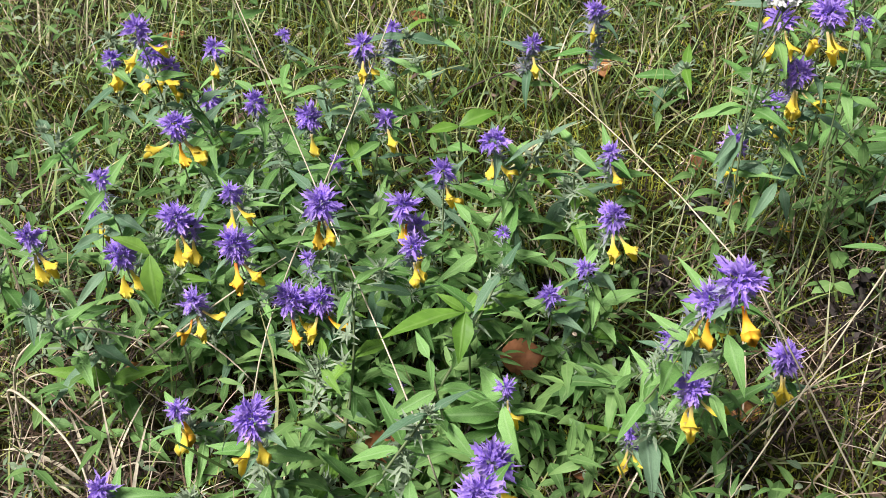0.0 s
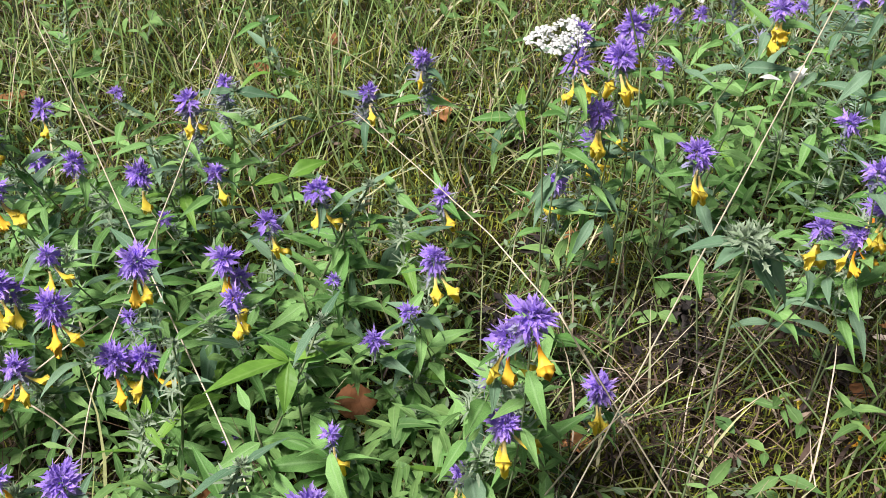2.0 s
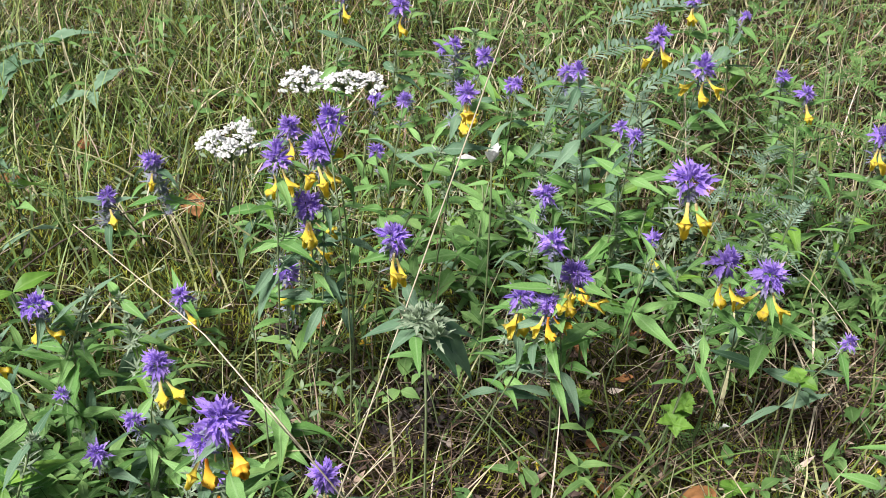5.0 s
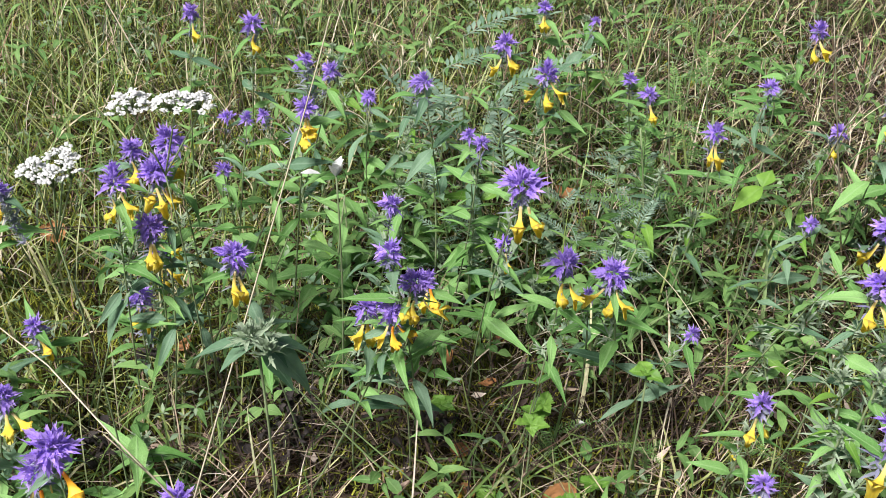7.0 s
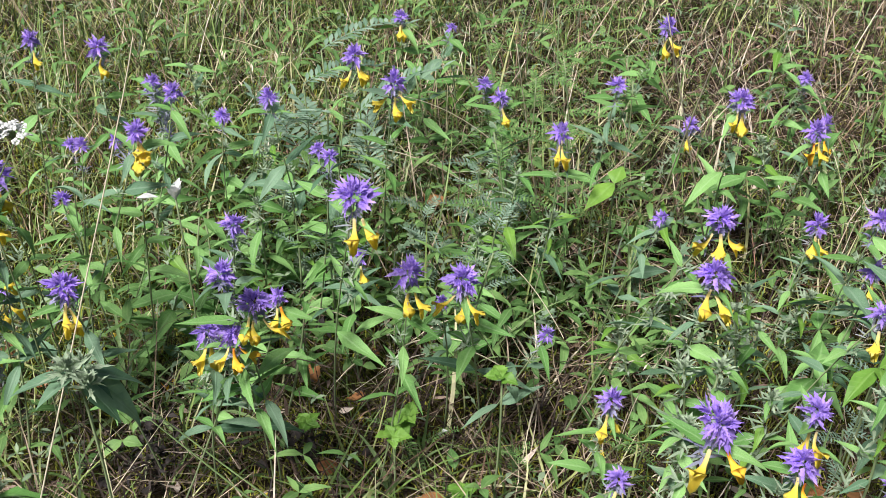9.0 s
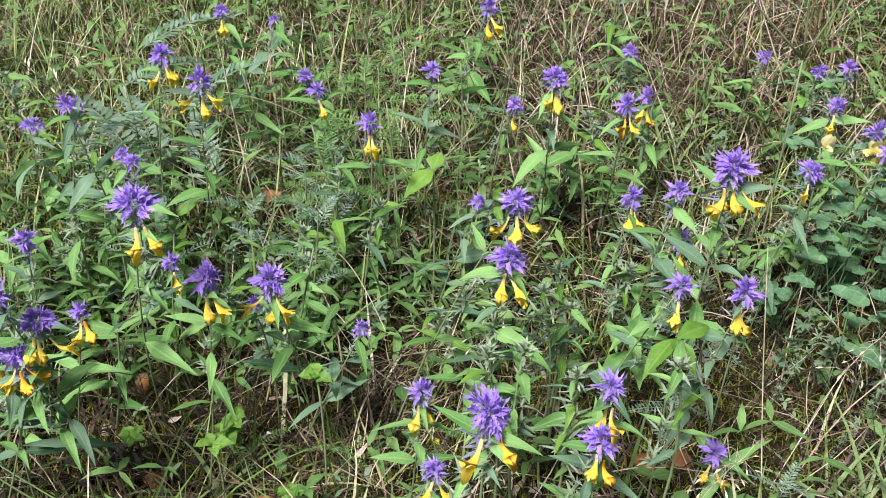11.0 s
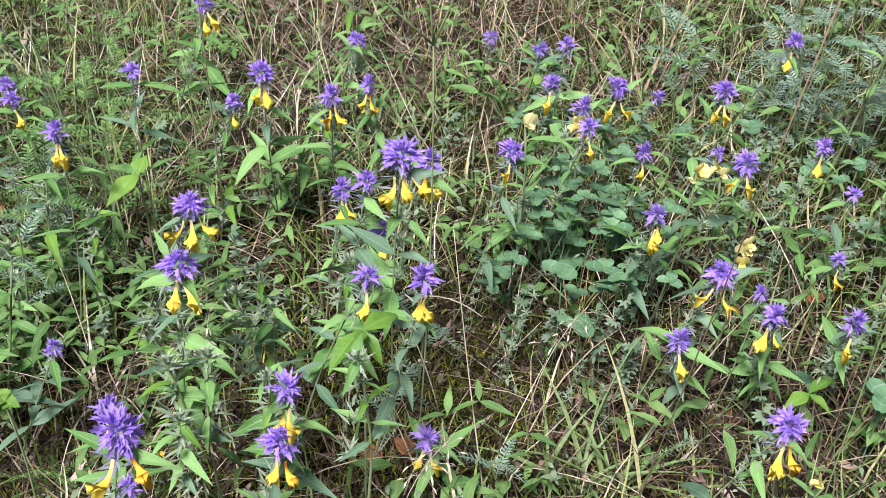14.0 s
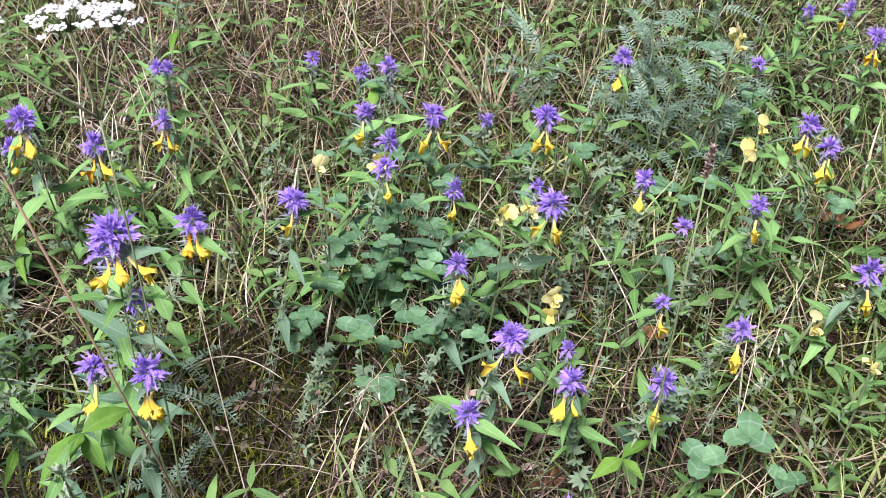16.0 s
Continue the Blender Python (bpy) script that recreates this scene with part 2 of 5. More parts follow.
def joined(name, pieces, smooth=True):
    """One mesh out of (verts, faces, uv) pieces."""
    vs, fs, us, k = [], [], [], 0
    for v, f, u in pieces:
        vs.append(np.asarray(v)); us.append(np.asarray(u))
        fs += [tuple(i + k for i in q) for q in f]
        k += len(v)
    return mesh_of(name, np.concatenate(vs), fs, np.concatenate(us), smooth)


def moved(piece, m):
    v, f, u = piece
    a = np.array(m)
    return np.asarray(v) @ a[:3, :3].T + a[:3, 3], f, u


def part(name, me, mat, parent, m=None, label=""):
    if not me.materials:
        me.materials.append(mat)
    ob = new(name, me)
    ob.parent = parent
    if m is not None:
        ob.matrix_basis = m
    if label:
        ob["label"] = label
    return ob


def thing(name, x, y, z, label, category, group=""):
    return tagged_at(new(name), (x, y, z), label, category, group)


def tagged_at(ob, place, label, category, group=""):
    ob.location = place
    ob.empty_display_size = 0.02
    return tagged(ob, label, category, group)


def turn(az, elev=0.0, roll=0.0, at=(0, 0, 0), scale=1.0):
    """Local +y points to azimuth az (from +y to the left) and elev upward, radians."""
    return Matrix.Translation(at) @ Matrix.Rotation(az, 4, "Z") @ Matrix.Rotation(elev, 4, "X") @ Matrix.Rotation(roll, 4, "Y") @ Matrix.Scale(scale, 4)


def leaf_piece(length, width, droop=0.6, fold=0.25, segs=7, peak=0.33, wave=0.0, cross=2, teeth=0.0, stalk=0.0):
    """A pointed leaf along +y: widest at peak, folded along its midrib, bent down towards its tip."""
    v, f, u = [], [], []
    y = z = 0.0
    cols = 2 * cross + 1
    for i in range(segs + 1):
        s = i / segs
        w = (s / peak) ** 0.7 if s < peak else max(0.0, 1 - ((s - peak) / (1 - peak)) ** 1.25)
        w = max(w, 0.03) * width / 2 * (1 + teeth * (1 if i % 2 else -1))
        a = 0.15 - droop * s * 1.6
        for c in range(-cross, cross + 1):
            k = c / cross
            v.append((k * w + 0.05 * width * wave * math.sin(5 * s), y, z + fold * abs(k) * w + wave * w * 0.35 * math.sin(9 * s + 2 * k)))
            u.append((k * 0.5 * 1.0, s))
        y += length / segs * math.cos(a)
        z += length / segs * math.sin(a)
    for i in range(segs):
        for c in range(cols - 1):
            p = i * cols + c
            f.append((p, p + 1, p + cols + 1, p + cols))
    return np.array(v), f, u


def tube_piece(points, radii, sides=5):
    pts = [Vector(p) for p in points]
    v, f, u = [], [], []
    n = len(pts)
    side = Vector((1, 0, 0))
    for i, p in enumerate(pts):
        d = (pts[min(i + 1, n - 1)] - pts[max(i - 1, 0)]).normalized()
        side = (side - d * side.dot(d))
        side = side.normalized() if side.length > 1e-6 else d.orthogonal().normalized()
        up = d.cross(side)
        for k in range(sides):
            a = 2 * math.pi * k / sides
            v.append(p + (side * math.cos(a) + up * math.sin(a)) * radii[i])
            u.append((k / sides, i / (n - 1)))
    for i in range(n - 1):
        for k in range(sides):
            a, b = i * sides + k, i * sides + (k + 1) % sides
            f.append((a, b, b + sides, a + sides))
    f.append(tuple(range(sides))[::-1])
    f.append(tuple((n - 1) * sides + k for k in range(sides)))
    return [tuple(q) for q in v], f, u


def bowed(a, b, sag, n=8, sway=(0, 0, 0)):
    """Points from a to b, bowed by the vector sway and lifted by sag."""
    a, b, w = Vector(a), Vector(b), Vector(sway)
    return [a.lerp(b, s) + (w + Vector((0, 0, sag))) * (4 * s * (1 - s)) for s in (i / (n - 1) for i in range(n))]


# ---- ground ----
def lumps(x, y):
    return np.sin(x * 9.1 + 1.3) * np.sin(y * 8.3 + 0.4) * 0.5 + np.sin(x * 21 + y * 13) * 0.25 + np.sin(x * 33 - y * 29 + 2) * 0.25


def ground_z(x, y):
    x, y = np.asarray(x, float), np.asarray(y, float)
    near = np.exp(-((x - 0.5) ** 2 + (y - 0.5) ** 2) / 9)
    return (0.012 * lumps(x, y) + 0.035 * np.clip(x, -0.5, 1.4)) * near


def gz(x, y):
    return float(ground_z(x, y))


def ground_sheet():
    k = np.linspace(-1, 1, 161)
    warp = 1.6 * k + 900 * k ** 11
    gx, gy = np.meshgrid(warp + 0.6, warp + 0.6)
    v = np.stack([gx.ravel(), gy.ravel(), ground_z(gx.ravel(), gy.ravel())], 1)
    n = len(k)
    i = np.arange(n * n).reshape(n, n)
    f = np.stack([i[:-1, :-1], i[:-1, 1:], i[1:, 1:], i[1:, :-1]], -1).reshape(-1, 4)
    me = mesh_of("ground", v, f.tolist())
    me.materials.append(SOIL)
    return tagged(new("ground", me), "dark mossy soil of a meadow under dry thatch", "ground", kind="structure")


ground_sheet()


# ---- where things grow ----
def patch(x, y, px, py, r):
    return np.exp(-((x - px) ** 2 + (y - py) ** 2) / (r * r))


def leafy(x, y):
    """Where broad leaves hide the grass."""
    return np.clip(patch(x, y, -0.03, 0.52, 0.13) + patch(x, y, -0.16, 0.6, 0.095) + 0.8 * patch(x, y, -0.113, 0.691, 0.06) + 0.6 * patch(x, y, 0.1, 0.46, 0.07)
                   + 0.9 * patch(x, y, 0.45, 0.67, 0.10) + 0.6 * patch(x, y, 0.62, 0.59, 0.07) + 0.45 * patch(x, y, 0.72, 0.52, 0.06), 0, 1)


def bare(x, y):
    """Open ground in front of the leafy stands: brown litter and little grass."""
    return np.clip(patch(x, y, 0.28, 0.51, 0.10) + 0.9 * patch(x, y, 0.42, 0.51, 0.09) + 0.9 * patch(x, y, 0.54, 0.46, 0.08) + 0.8 * patch(x, y, 0.66, 0.38, 0.09) + 0.8 * patch(x, y, 0.76, 0.34, 0.08) + 0.6 * patch(x, y, 0.51, 0.55, 0.05) + patch(x, y, 0.95, 0.17, 0.13)
                   + 0.6 * patch(x, y, 0.81, 0.3, 0.09) + 0.5 * patch(x, y, 0.88, 0.38, 0.06) + 0.6 * patch(x, y, -0.26, 0.46, 0.1) + 0.5 * patch(x, y, 1.25, 0.85, 0.3), 0, 1)


def mossy(x, y):
    return np.clip(patch(x, y, 0.36, 0.47, 0.10) + patch(x, y, 0.369, 0.427, 0.07) + patch(x, y, 0.02, 0.95, 0.3) + patch(x, y, 0.80, 0.31, 0.10) + 0.9 * patch(x, y, 0.66, 0.38, 0.08) + 0.8 * patch(x, y, 0.5, 0.48, 0.1) + 0.22 + 0.4 * (lumps(x * 1.7, y * 1.9) > 0.2) + 0.8 * patch(x, y, 0.1, 1.05, 0.5) + 0.6 * patch(x, y, 0.84, 0.25, 0.1), 0, 1)


def dry(x, y):
    return np.clip(0.3 + 0.15 * bare(x, y) + 0.75 * patch(x, y, 1.2, 0.85, 0.35) + 0.4 * patch(x, y, 0.75, 0.6, 0.12)
                   - 0.4 * patch(x, y, 0.02, 0.92, 0.3) - 0.3 * patch(x, y, 1.4, 0.4, 0.2) + 0.4 * patch(x, y, 0.3, 1.15, 0.25) + 0.25 * lumps(x * 0.9, y * 1.1 + 3), 0.05, 1)


NEAR = (-0.75, 2.2, -0.2, 1.85)


def edge(x, y):
    """Thins out towards an uneven rim, so that no straight border shows."""
    d = np.maximum(np.abs(x - 0.72) / 1.45, np.abs(y - 0.82) / 1.02) + 0.06 * lumps(x * 0.7, y * 0.8)
    return np.clip((1.0 - d) / 0.1, 0, 1)


def blades(name, n, box, length, width, lean, bend, mat, label, segs=4, keep=None, lift=0.0, seed=1, flat=0.0):
    """n tapering, bent blades as one mesh. length, width, lean, bend: ranges; keep: the share that grows at a place."""
    r = np.random.default_rng(seed)
    x, y = r.uniform(box[0], box[1], n), r.uniform(box[2], box[3], n)
    if keep is not None:
        k = r.random(n) < keep(x, y) * (edge(x, y) if box is NEAR else 1)
        x, y = x[k], y[k]
        n = len(x)
    L = r.uniform(*length, n) * (0.6 + 0.4 * r.random(n))
    W = r.uniform(*width, n)
    az, th, bd = r.uniform(0, 2 * np.pi, n), r.uniform(*lean, n), r.uniform(*bend, n)
    zz = ground_z(x, y) + (r.uniform(0, lift, n) if lift else -0.002)
    curl = r.normal(0, 0.5, n)
    p = np.stack([x, y, zz], 1)
    rows = []
    for i in range(segs + 1):
        s = i / segs
        a, b = az + curl * s, th + bd * s
        wid = W * (1 - s ** 2.2) * (0.75 + 0.5 * min(s * 3, 1)) * 0.5 + 0.00012
        sx, sy = -np.sin(a), np.cos(a)
        off = np.stack([sx * wid, sy * wid, flat * wid], 1)
        rows += [p - off, p + off]
        p = p + (L / segs)[:, None] * np.stack([np.sin(b) * np.cos(a), np.sin(b) * np.sin(a), np.cos(b)], 1)
        p[:, 2] = np.maximum(p[:, 2], ground_z(p[:, 0], p[:, 1]) + 0.002)
    v = np.stack(rows, 1).reshape(-1, 3)
    base = (np.arange(n) * 2 * (segs + 1))[:, None, None]
    quad = np.array([[2 * i, 2 * i + 1, 2 * i + 3, 2 * i + 2] for i in range(segs)])[None]
    f = (base + quad).reshape(-1, 4)
    me = bpy.data.meshes.new(name)
    me.vertices.add(len(v)); me.vertices.foreach_set("co", v.astype(np.float32).ravel())
    me.loops.add(f.size); me.loops.foreach_set("vertex_index", f.astype(np.int32).ravel())
    me.polygons.add(len(f)); me.polygons.foreach_set("loop_start", np.arange(0, f.size, 4, dtype=np.int32))
    me.polygons.foreach_set("use_smooth", np.ones(len(f), bool))
    me.update(calc_edges=True)
    me.materials.append(mat)
    return tagged(new(name, me), label, "grass", kind="stuff")


def cushion(x, y):
    """Open moss, with little growing through it."""
    return np.clip(patch(x, y, 0.375, 0.44, 0.07) + 0.9 * patch(x, y, 0.81, 0.38, 0.06) + 0.8 * patch(x, y, 0.75, 0.41, 0.05) + 0.8 * patch(x, y, 0.74, 0.31, 0.05) + 0.6 * patch(x, y, 0.24, 0.40, 0.06) + 0.8 * patch(x, y, 0.84, 0.32, 0.06)
                   + 0.7 * patch(x, y, 0.06, 0.80, 0.09) + 0.6 * patch(x, y, 0.20, 0.77, 0.07) + 0.5 * patch(x, y, -0.06, 0.95, 0.09), 0, 1)


def tufted(x, y, size=0.055, seed=0.0):
    """Uneven clumps and gaps about that wide, from 0 to 1."""
    k = 6.28 / size
    w = (np.sin(k * (0.61 * x + 0.37 * y) + seed) + np.sin(k * (-0.33 * x + 0.71 * y) + 1.7 + seed) + np.sin(k * (0.83 * x - 0.22 * y) * 1.37 + 4.1) + np.sin(k * (0.19 * x + 0.93 * y) * 1.61 + 2.3 + 2 * seed)) / 4
    return np.clip(0.5 + 1.1 * w, 0, 1)


def green(x, y):
    """Where green grass grows thick."""
    return np.clip(1.05 - 0.6 * patch(x, y, 1.01, 0.36, 0.10) - 0.65 * leafy(x, y) - 0.65 * bare(x, y) - 0.4 * patch(x, y, 1.2, 0.85, 0.35) - 0.3 * patch(x, y, 0.75, 0.6, 0.12) + 0.35 * lumps(x * 0.8, y + 1), 0.05, 1)


# the lying layer is coloured dark to deepen the shade under the grass
blades("thatch", 50000, NEAR, (0.03, 0.11), (0.0006, 0.0017), (1.1, 1.65), (-0.4, 0.4), THATCH_SHADED, "dead tan and brown grass thatch lying on the ground, with shade in its colour", 3, lambda x, y: 1 - 0.8 * mossy(x, y), 0.02, 2)
blades("standing_dead_grass", 46000, NEAR, (0.04, 0.15), (0.0004, 0.0010), (0.4, 1.5), (-0.3, 1.2), THATCH, "thin dry straw-coloured grass among green blades", 4, lambda x, y: (0.12 + dry(x, y)) * (1 - 0.7 * patch(x, y, 0.08, 0.83, 0.16)) * (1 - 0.8 * leafy(x, y)) * (1 - 0.55 * bare(x, y)) * (1 - 0.35 * mossy(x, y)) * (1 - 0.6 * mossy(x, y) * bare(x, y)) * (0.3 + tufted(x, y, 0.08, 1.0)), 0.03, 3)
blades("meadow_grass", 95000, NEAR, (0.02, 0.11), (0.0007, 0.0021), (0.1, 1.35), (-0.1, 1.0), GRASS, "thin bent green and yellowish meadow grass blades", 4, lambda x, y: green(x, y) * (1 - 0.75 * cushion(x, y)) * (0.15 + tufted(x, y)), 0.01, 4)
blades("light_grass", 30000, NEAR, (0.05, 0.17), (0.0006, 0.0018), (0.02, 1.25), (-0.1, 1.1), LIGHT_GRASS, "short yellow-green meadow grass blades", 5, lambda x, y: np.clip(patch(x, y, 0.0, 1.05, 0.42) + 0.45 * patch(x, y, 0.6, 1.0, 0.3) + 0.15 - 0.3 * bare(x, y), 0.01, 1) * (1 - leafy(x, y)) * (0.2 + tufted(x, y, 0.07, 2.0)), 0, 24)
blades("litter", 18000, NEAR, (0.008, 0.026), (0.0016, 0.0045), (1.0, 1.6), (-0.8, 0.8), LITTER, "small curled scraps of dead leaves and grass on the ground", 3, lambda x, y: np.clip(0.12 + 1.2 * bare(x, y) ** 1.5, 0, 1), 0.03, 16, 0.5)
blades("straw_stems", 1100, NEAR, (0.10, 0.25), (0.0008, 0.0015), (0.0, 0.8), (0.0, 0.6), THATCH, "thin straw-coloured grass stems", 6, dry, 0, 15)
blades("tall_meadow_grass", 5000, NEAR, (0.08, 0.18), (0.0012, 0.0030), (0.05, 1.0), (0.2, 1.2), GRASS, "taller single green grass blades", 5, lambda x, y: green(x, y) * (1 - 0.5 * leafy(x, y)) * (0.2 + tufted(x, y, 0.11, 3.0)), 0, 14)
blades("moss", 300000, (-0.6, 1.5, 0.0, 1.6), (0.006, 0.018), (0.0005, 0.0014), (0.0, 1.1), (0.0, 0.9), MOSS, "yellow-green moss cushions between the grass", 2, lambda x, y: np.clip(0.8 * mossy(x, y) + cushion(x, y), 0, 1), 0.016, 5)
blades("shaded_fine_straw", 52000, (-0.5, 1.5, 0.0, 1.2), (0.03, 0.11), (0.0004, 0.0010), (0.8, 1.6), (-0.5, 0.6), FINE_STRAW_SHADED, "tangle of thin brown and tan straw on the ground, mostly darkened as in shade", 4, lambda x, y: np.clip(0.03 + bare(x, y) * (1 - 0.6 * cushion(x, y)) * (1 - 0.35 * mossy(x, y)), 0, 1), 0.03, 25)


def outer(x, y):
    d = np.hypot(x - 0.7, y - 0.8)
    return (1 - edge(x, y)) * np.exp(-np.maximum(0, d - 2.2) / 1.6)


blades("outer_grass", 90000, (-4.5, 6.0, -4.5, 6.0), (0.1, 0.2), (0.004, 0.009), (0.2, 1.2), (0.2, 1.2), GRASS, "coarser meadow grass farther out", 3, outer, 0, 6)
blades("outer_light_grass", 60000, (-4.5, 6.0, -4.5, 6.0), (0.08, 0.17), (0.004, 0.008), (0.3, 1.3), (0.2, 1.2), LIGHT_GRASS, "lighter yellow-green meadow grass farther out", 3, outer, 0, 8)
blades("outer_straw", 16000, (-4.5, 6.0, -4.5, 6.0), (0.08, 0.18), (0.002, 0.004), (0.3, 1.3), (0.1, 1.0), THATCH, "dry straw in the meadow farther out", 3, outer, 0, 7)


# ---- cow-wheat ----
R = random.Random(11)
LEAVES = [joined("leaf", [leaf_piece(1.0, R.uniform(0.22, 0.38), R.uniform(0.1, 0.75), R.uniform(0.1, 0.4), 9, R.uniform(0.18, 0.32), R.uniform(0.1, 0.6), 2, 0.03)]) for _ in range(14)]


def tuft_mesh(seed, kind):
    """Crumpled bracts round the tip of a shoot, broad and comb-toothed at the foot, drawn out to a point:
    a head (some flat, some tall), the looser whorl under it, or the green star of a shoot with no flowers."""
    r = random.Random(seed)
    out = []
    n = {"head": 48, "tall": 52, "full": 84, "star": 22, "low": 12}[kind]
    for k in range(n):
        ring = k / n
        az = k * 2.4 + r.uniform(-0.5, 0.5)
        if kind == "low":
            e, ln, wd, off, up = r.uniform(-0.7, 0.25), r.uniform(0.005, 0.009), r.uniform(0.0022, 0.0038), 0.0015, -0.003 * r.random()
        elif kind == "star":
            e, ln, wd, off, up = -0.1 + 1.4 * ring + r.uniform(-0.3, 0.3), (0.013 - 0.006 * ring) * r.uniform(0.7, 1.15), r.uniform(0.0022, 0.0036), 0.002 * (1 - ring), -0.003 + 0.006 * ring
        else:
            rise = 0.011 if kind == "tall" else 0.005
            e = (-0.45 + 1.8 * ring) + r.uniform(-0.5, 0.5)
            ln = (0.0115 - 0.0040 * ring) * r.uniform(0.6, 1.15)
            wd, off, up = r.uniform(0.0022, 0.0046) * (1 - 0.35 * ring), 0.003 * (1 - ring), -rise / 2 + rise * ring
            if kind == "full":
                ln, wd, off = ln * 0.80, wd * 0.9, 0.0045 * (1 - ring)
        root = (-math.sin(az) * off, math.cos(az) * off, up)
        m = turn(az, e, r.uniform(-0.9, 0.9), root)
        out.append(moved(leaf_piece(ln, wd, r.uniform(-0.6, 0.7), r.uniform(0.2, 1.0), 7, 0.24, r.uniform(0.2, 1.1), 1, 0.30), m))
        # comb-like teeth along both edges of the foot
        for sgn in (-1, 1):
            for q in range(2):
                if r.random() < 0.75:
                    t = leaf_piece(ln * r.uniform(0.28, 0.5), 0.0010, 0.2, 0.1, 2, 0.2, 0, 1)
                    out.append(moved(t, m @ turn(sgn * r.uniform(0.5, 1.0), r.uniform(-0.1, 0.4), 0, (sgn * wd * 0.3, ln * (0.15 + 0.2 * q), 0.0003))))
    return joined("bract_tuft", out)


def calyx_mesh(seed):
    """Hairy, narrow-toothed cups and small leaves at a node."""
    r = random.Random(seed)
    out = []
    for k in range(16):
        out.append(moved(leaf_piece(r.uniform(0.005, 0.013), r.uniform(0.0010, 0.0026), r.uniform(-0.4, 0.4), 0.3, 4, 0.3, 0.2, 1), turn(k * 2.4, r.uniform(-0.2, 0.9), 0, (r.uniform(-0.002, 0.002), r.uniform(-0.002, 0.002), r.uniform(-0.005, 0.005)))))
    return joined("calyx", out)


CALYXES = [calyx_mesh(80 + k) for k in range(4)]
CALYXES_LOW = [me.copy() for me in CALYXES]
TUFTS = [tuft_mesh(20 + k, kind) for k, kind in enumerate(("head", "tall", "head", "head", "tall", "head"))]
FULL_TUFTS = [tuft_mesh(90 + k, "full") for k in range(3)]
LOW_BRACTS = [tuft_mesh(40 + k, "low") for k in range(3)]
GREEN_TUFTS = [tuft_mesh(60 + k, "star") for k in range(3)]


def corolla_mesh(seed):
    """A two-lipped flower along +y: a thin bent tube that swells late, then parts into a hooded upper lip and a flatter, lobed lower one."""
    r = random.Random(seed)
    v, f, u = [], [], []
    rings, sides = 12, 16
    bend, gape, broad = r.uniform(0.2, 0.6), r.uniform(0.0008, 0.0022), r.uniform(1.0, 1.35)
    for i in range(rings):
        s = i / (rings - 1)
        rad = 0.0006 + 0.0004 * s + 0.0018 * max(0, (s - 0.38) / 0.62)
        if i == rings - 1:
            rad *= 1.05
        for k in range(sides):
            a = 2 * math.pi * k / sides
            up, parted = math.sin(a), max(0, s - 0.62) / 0.38
            lip = parted ** 1.5 * (0.0026 * up * up * (0.55 if up > 0 else 1.2) - 0.0042 * (1 - abs(up)) ** 2) + parted ** 2 * 0.0009 * math.cos(4 * a)
            lobes = 1 + parted * (0.18 + 0.20 * (up < 0)) * math.cos(3 * (a + 1.571)) + r.uniform(-0.05, 0.05)
            flare = parted ** 2 * gape * (0.5 if up > 0.1 else -1.3 if up < -0.1 else 0)
            v.append((math.cos(a) * rad * broad * lobes * (1 - 0.25 * parted * max(0, up)), 0.0150 * s + lip + r.uniform(-0.0003, 0.0003),
                      -bend * 0.006 * math.sin(math.pi * s) + up * rad * 0.6 * lobes + flare))
            u.append((0.3, s))
    for i in range(rings - 1):
        for k in range(sides):
            a, b = i * sides + k, i * sides + (k + 1) % sides
            f.append((a, b, b + sides, a + sides))
    f.append(tuple(range(sides))[::-1])
    # the throat, set back between the lips
    c = len(v)
    v.append((0, 0.0112, -0.0012)); u.append((0.3, 0.2))
    last = (rings - 1) * sides
    f += [(last + k, last + (k + 1) % sides, c) for k in range(sides)]
    return joined("corolla", [(v, f, u)])


COROLLAS = [corolla_mesh(k) for k in range(4)]


def violet_words(size, corollas):
    if corollas == 0:
        return "young violet cow-wheat spike not yet in yellow bloom" if size < 0.7 else "violet-topped cow-wheat shoot with no open flowers"
    count = {1: "one yellow flower", 2: "two hanging yellow flowers", 3: "three hanging yellow flowers"}.get(corollas, "four hanging yellow flowers")
    return ("small" if size < 0.85 else "large" if size > 1.15 else "leafy") + " violet-bracted cow-wheat stem with " + count


# the leaf shapes in each green
LEAVES_BY = {}
for _m in (LEAF, LEAF_LIME, LEAF_BLUE):
    made = []
    for me in LEAVES:
        c = me.copy()
        c.materials.append(_m)
        made.append(c)
    LEAVES_BY[_m.name] = made


def leaf_part(plant, r, mat, m):
    return part("leaf", r.choice(LEAVES_BY[mat.name]), mat, plant, m)


def shoot_leaves(plant, r, points, leaf_length, pairs, mats, first=0.3, last=0.93):
    """Opposite pairs of leaves up a stem, each pair at right angles to the one below."""
    az = r.uniform(0, 6.28)
    n = len(points) - 1
    for p in range(pairs):
        s = first + (last - first) * p / max(1, pairs - 1)
        i = min(int(s * n), n - 1)
        at = points[i].lerp(points[i + 1], s * n - i)
        size = leaf_length * (1.1 - 0.55 * abs(s - 0.5)) * r.uniform(0.75, 1.15)
        mat = r.choice(mats)
        for side in (0, math.pi):
            leaf_part(plant, r, mat, turn(az + side + r.uniform(-0.45, 0.45), r.uniform(-0.55, 0.5), r.uniform(-0.6, 0.6), at, size * r.uniform(0.85, 1.1)))
        az += math.pi / 2 + r.uniform(-0.3, 0.3)


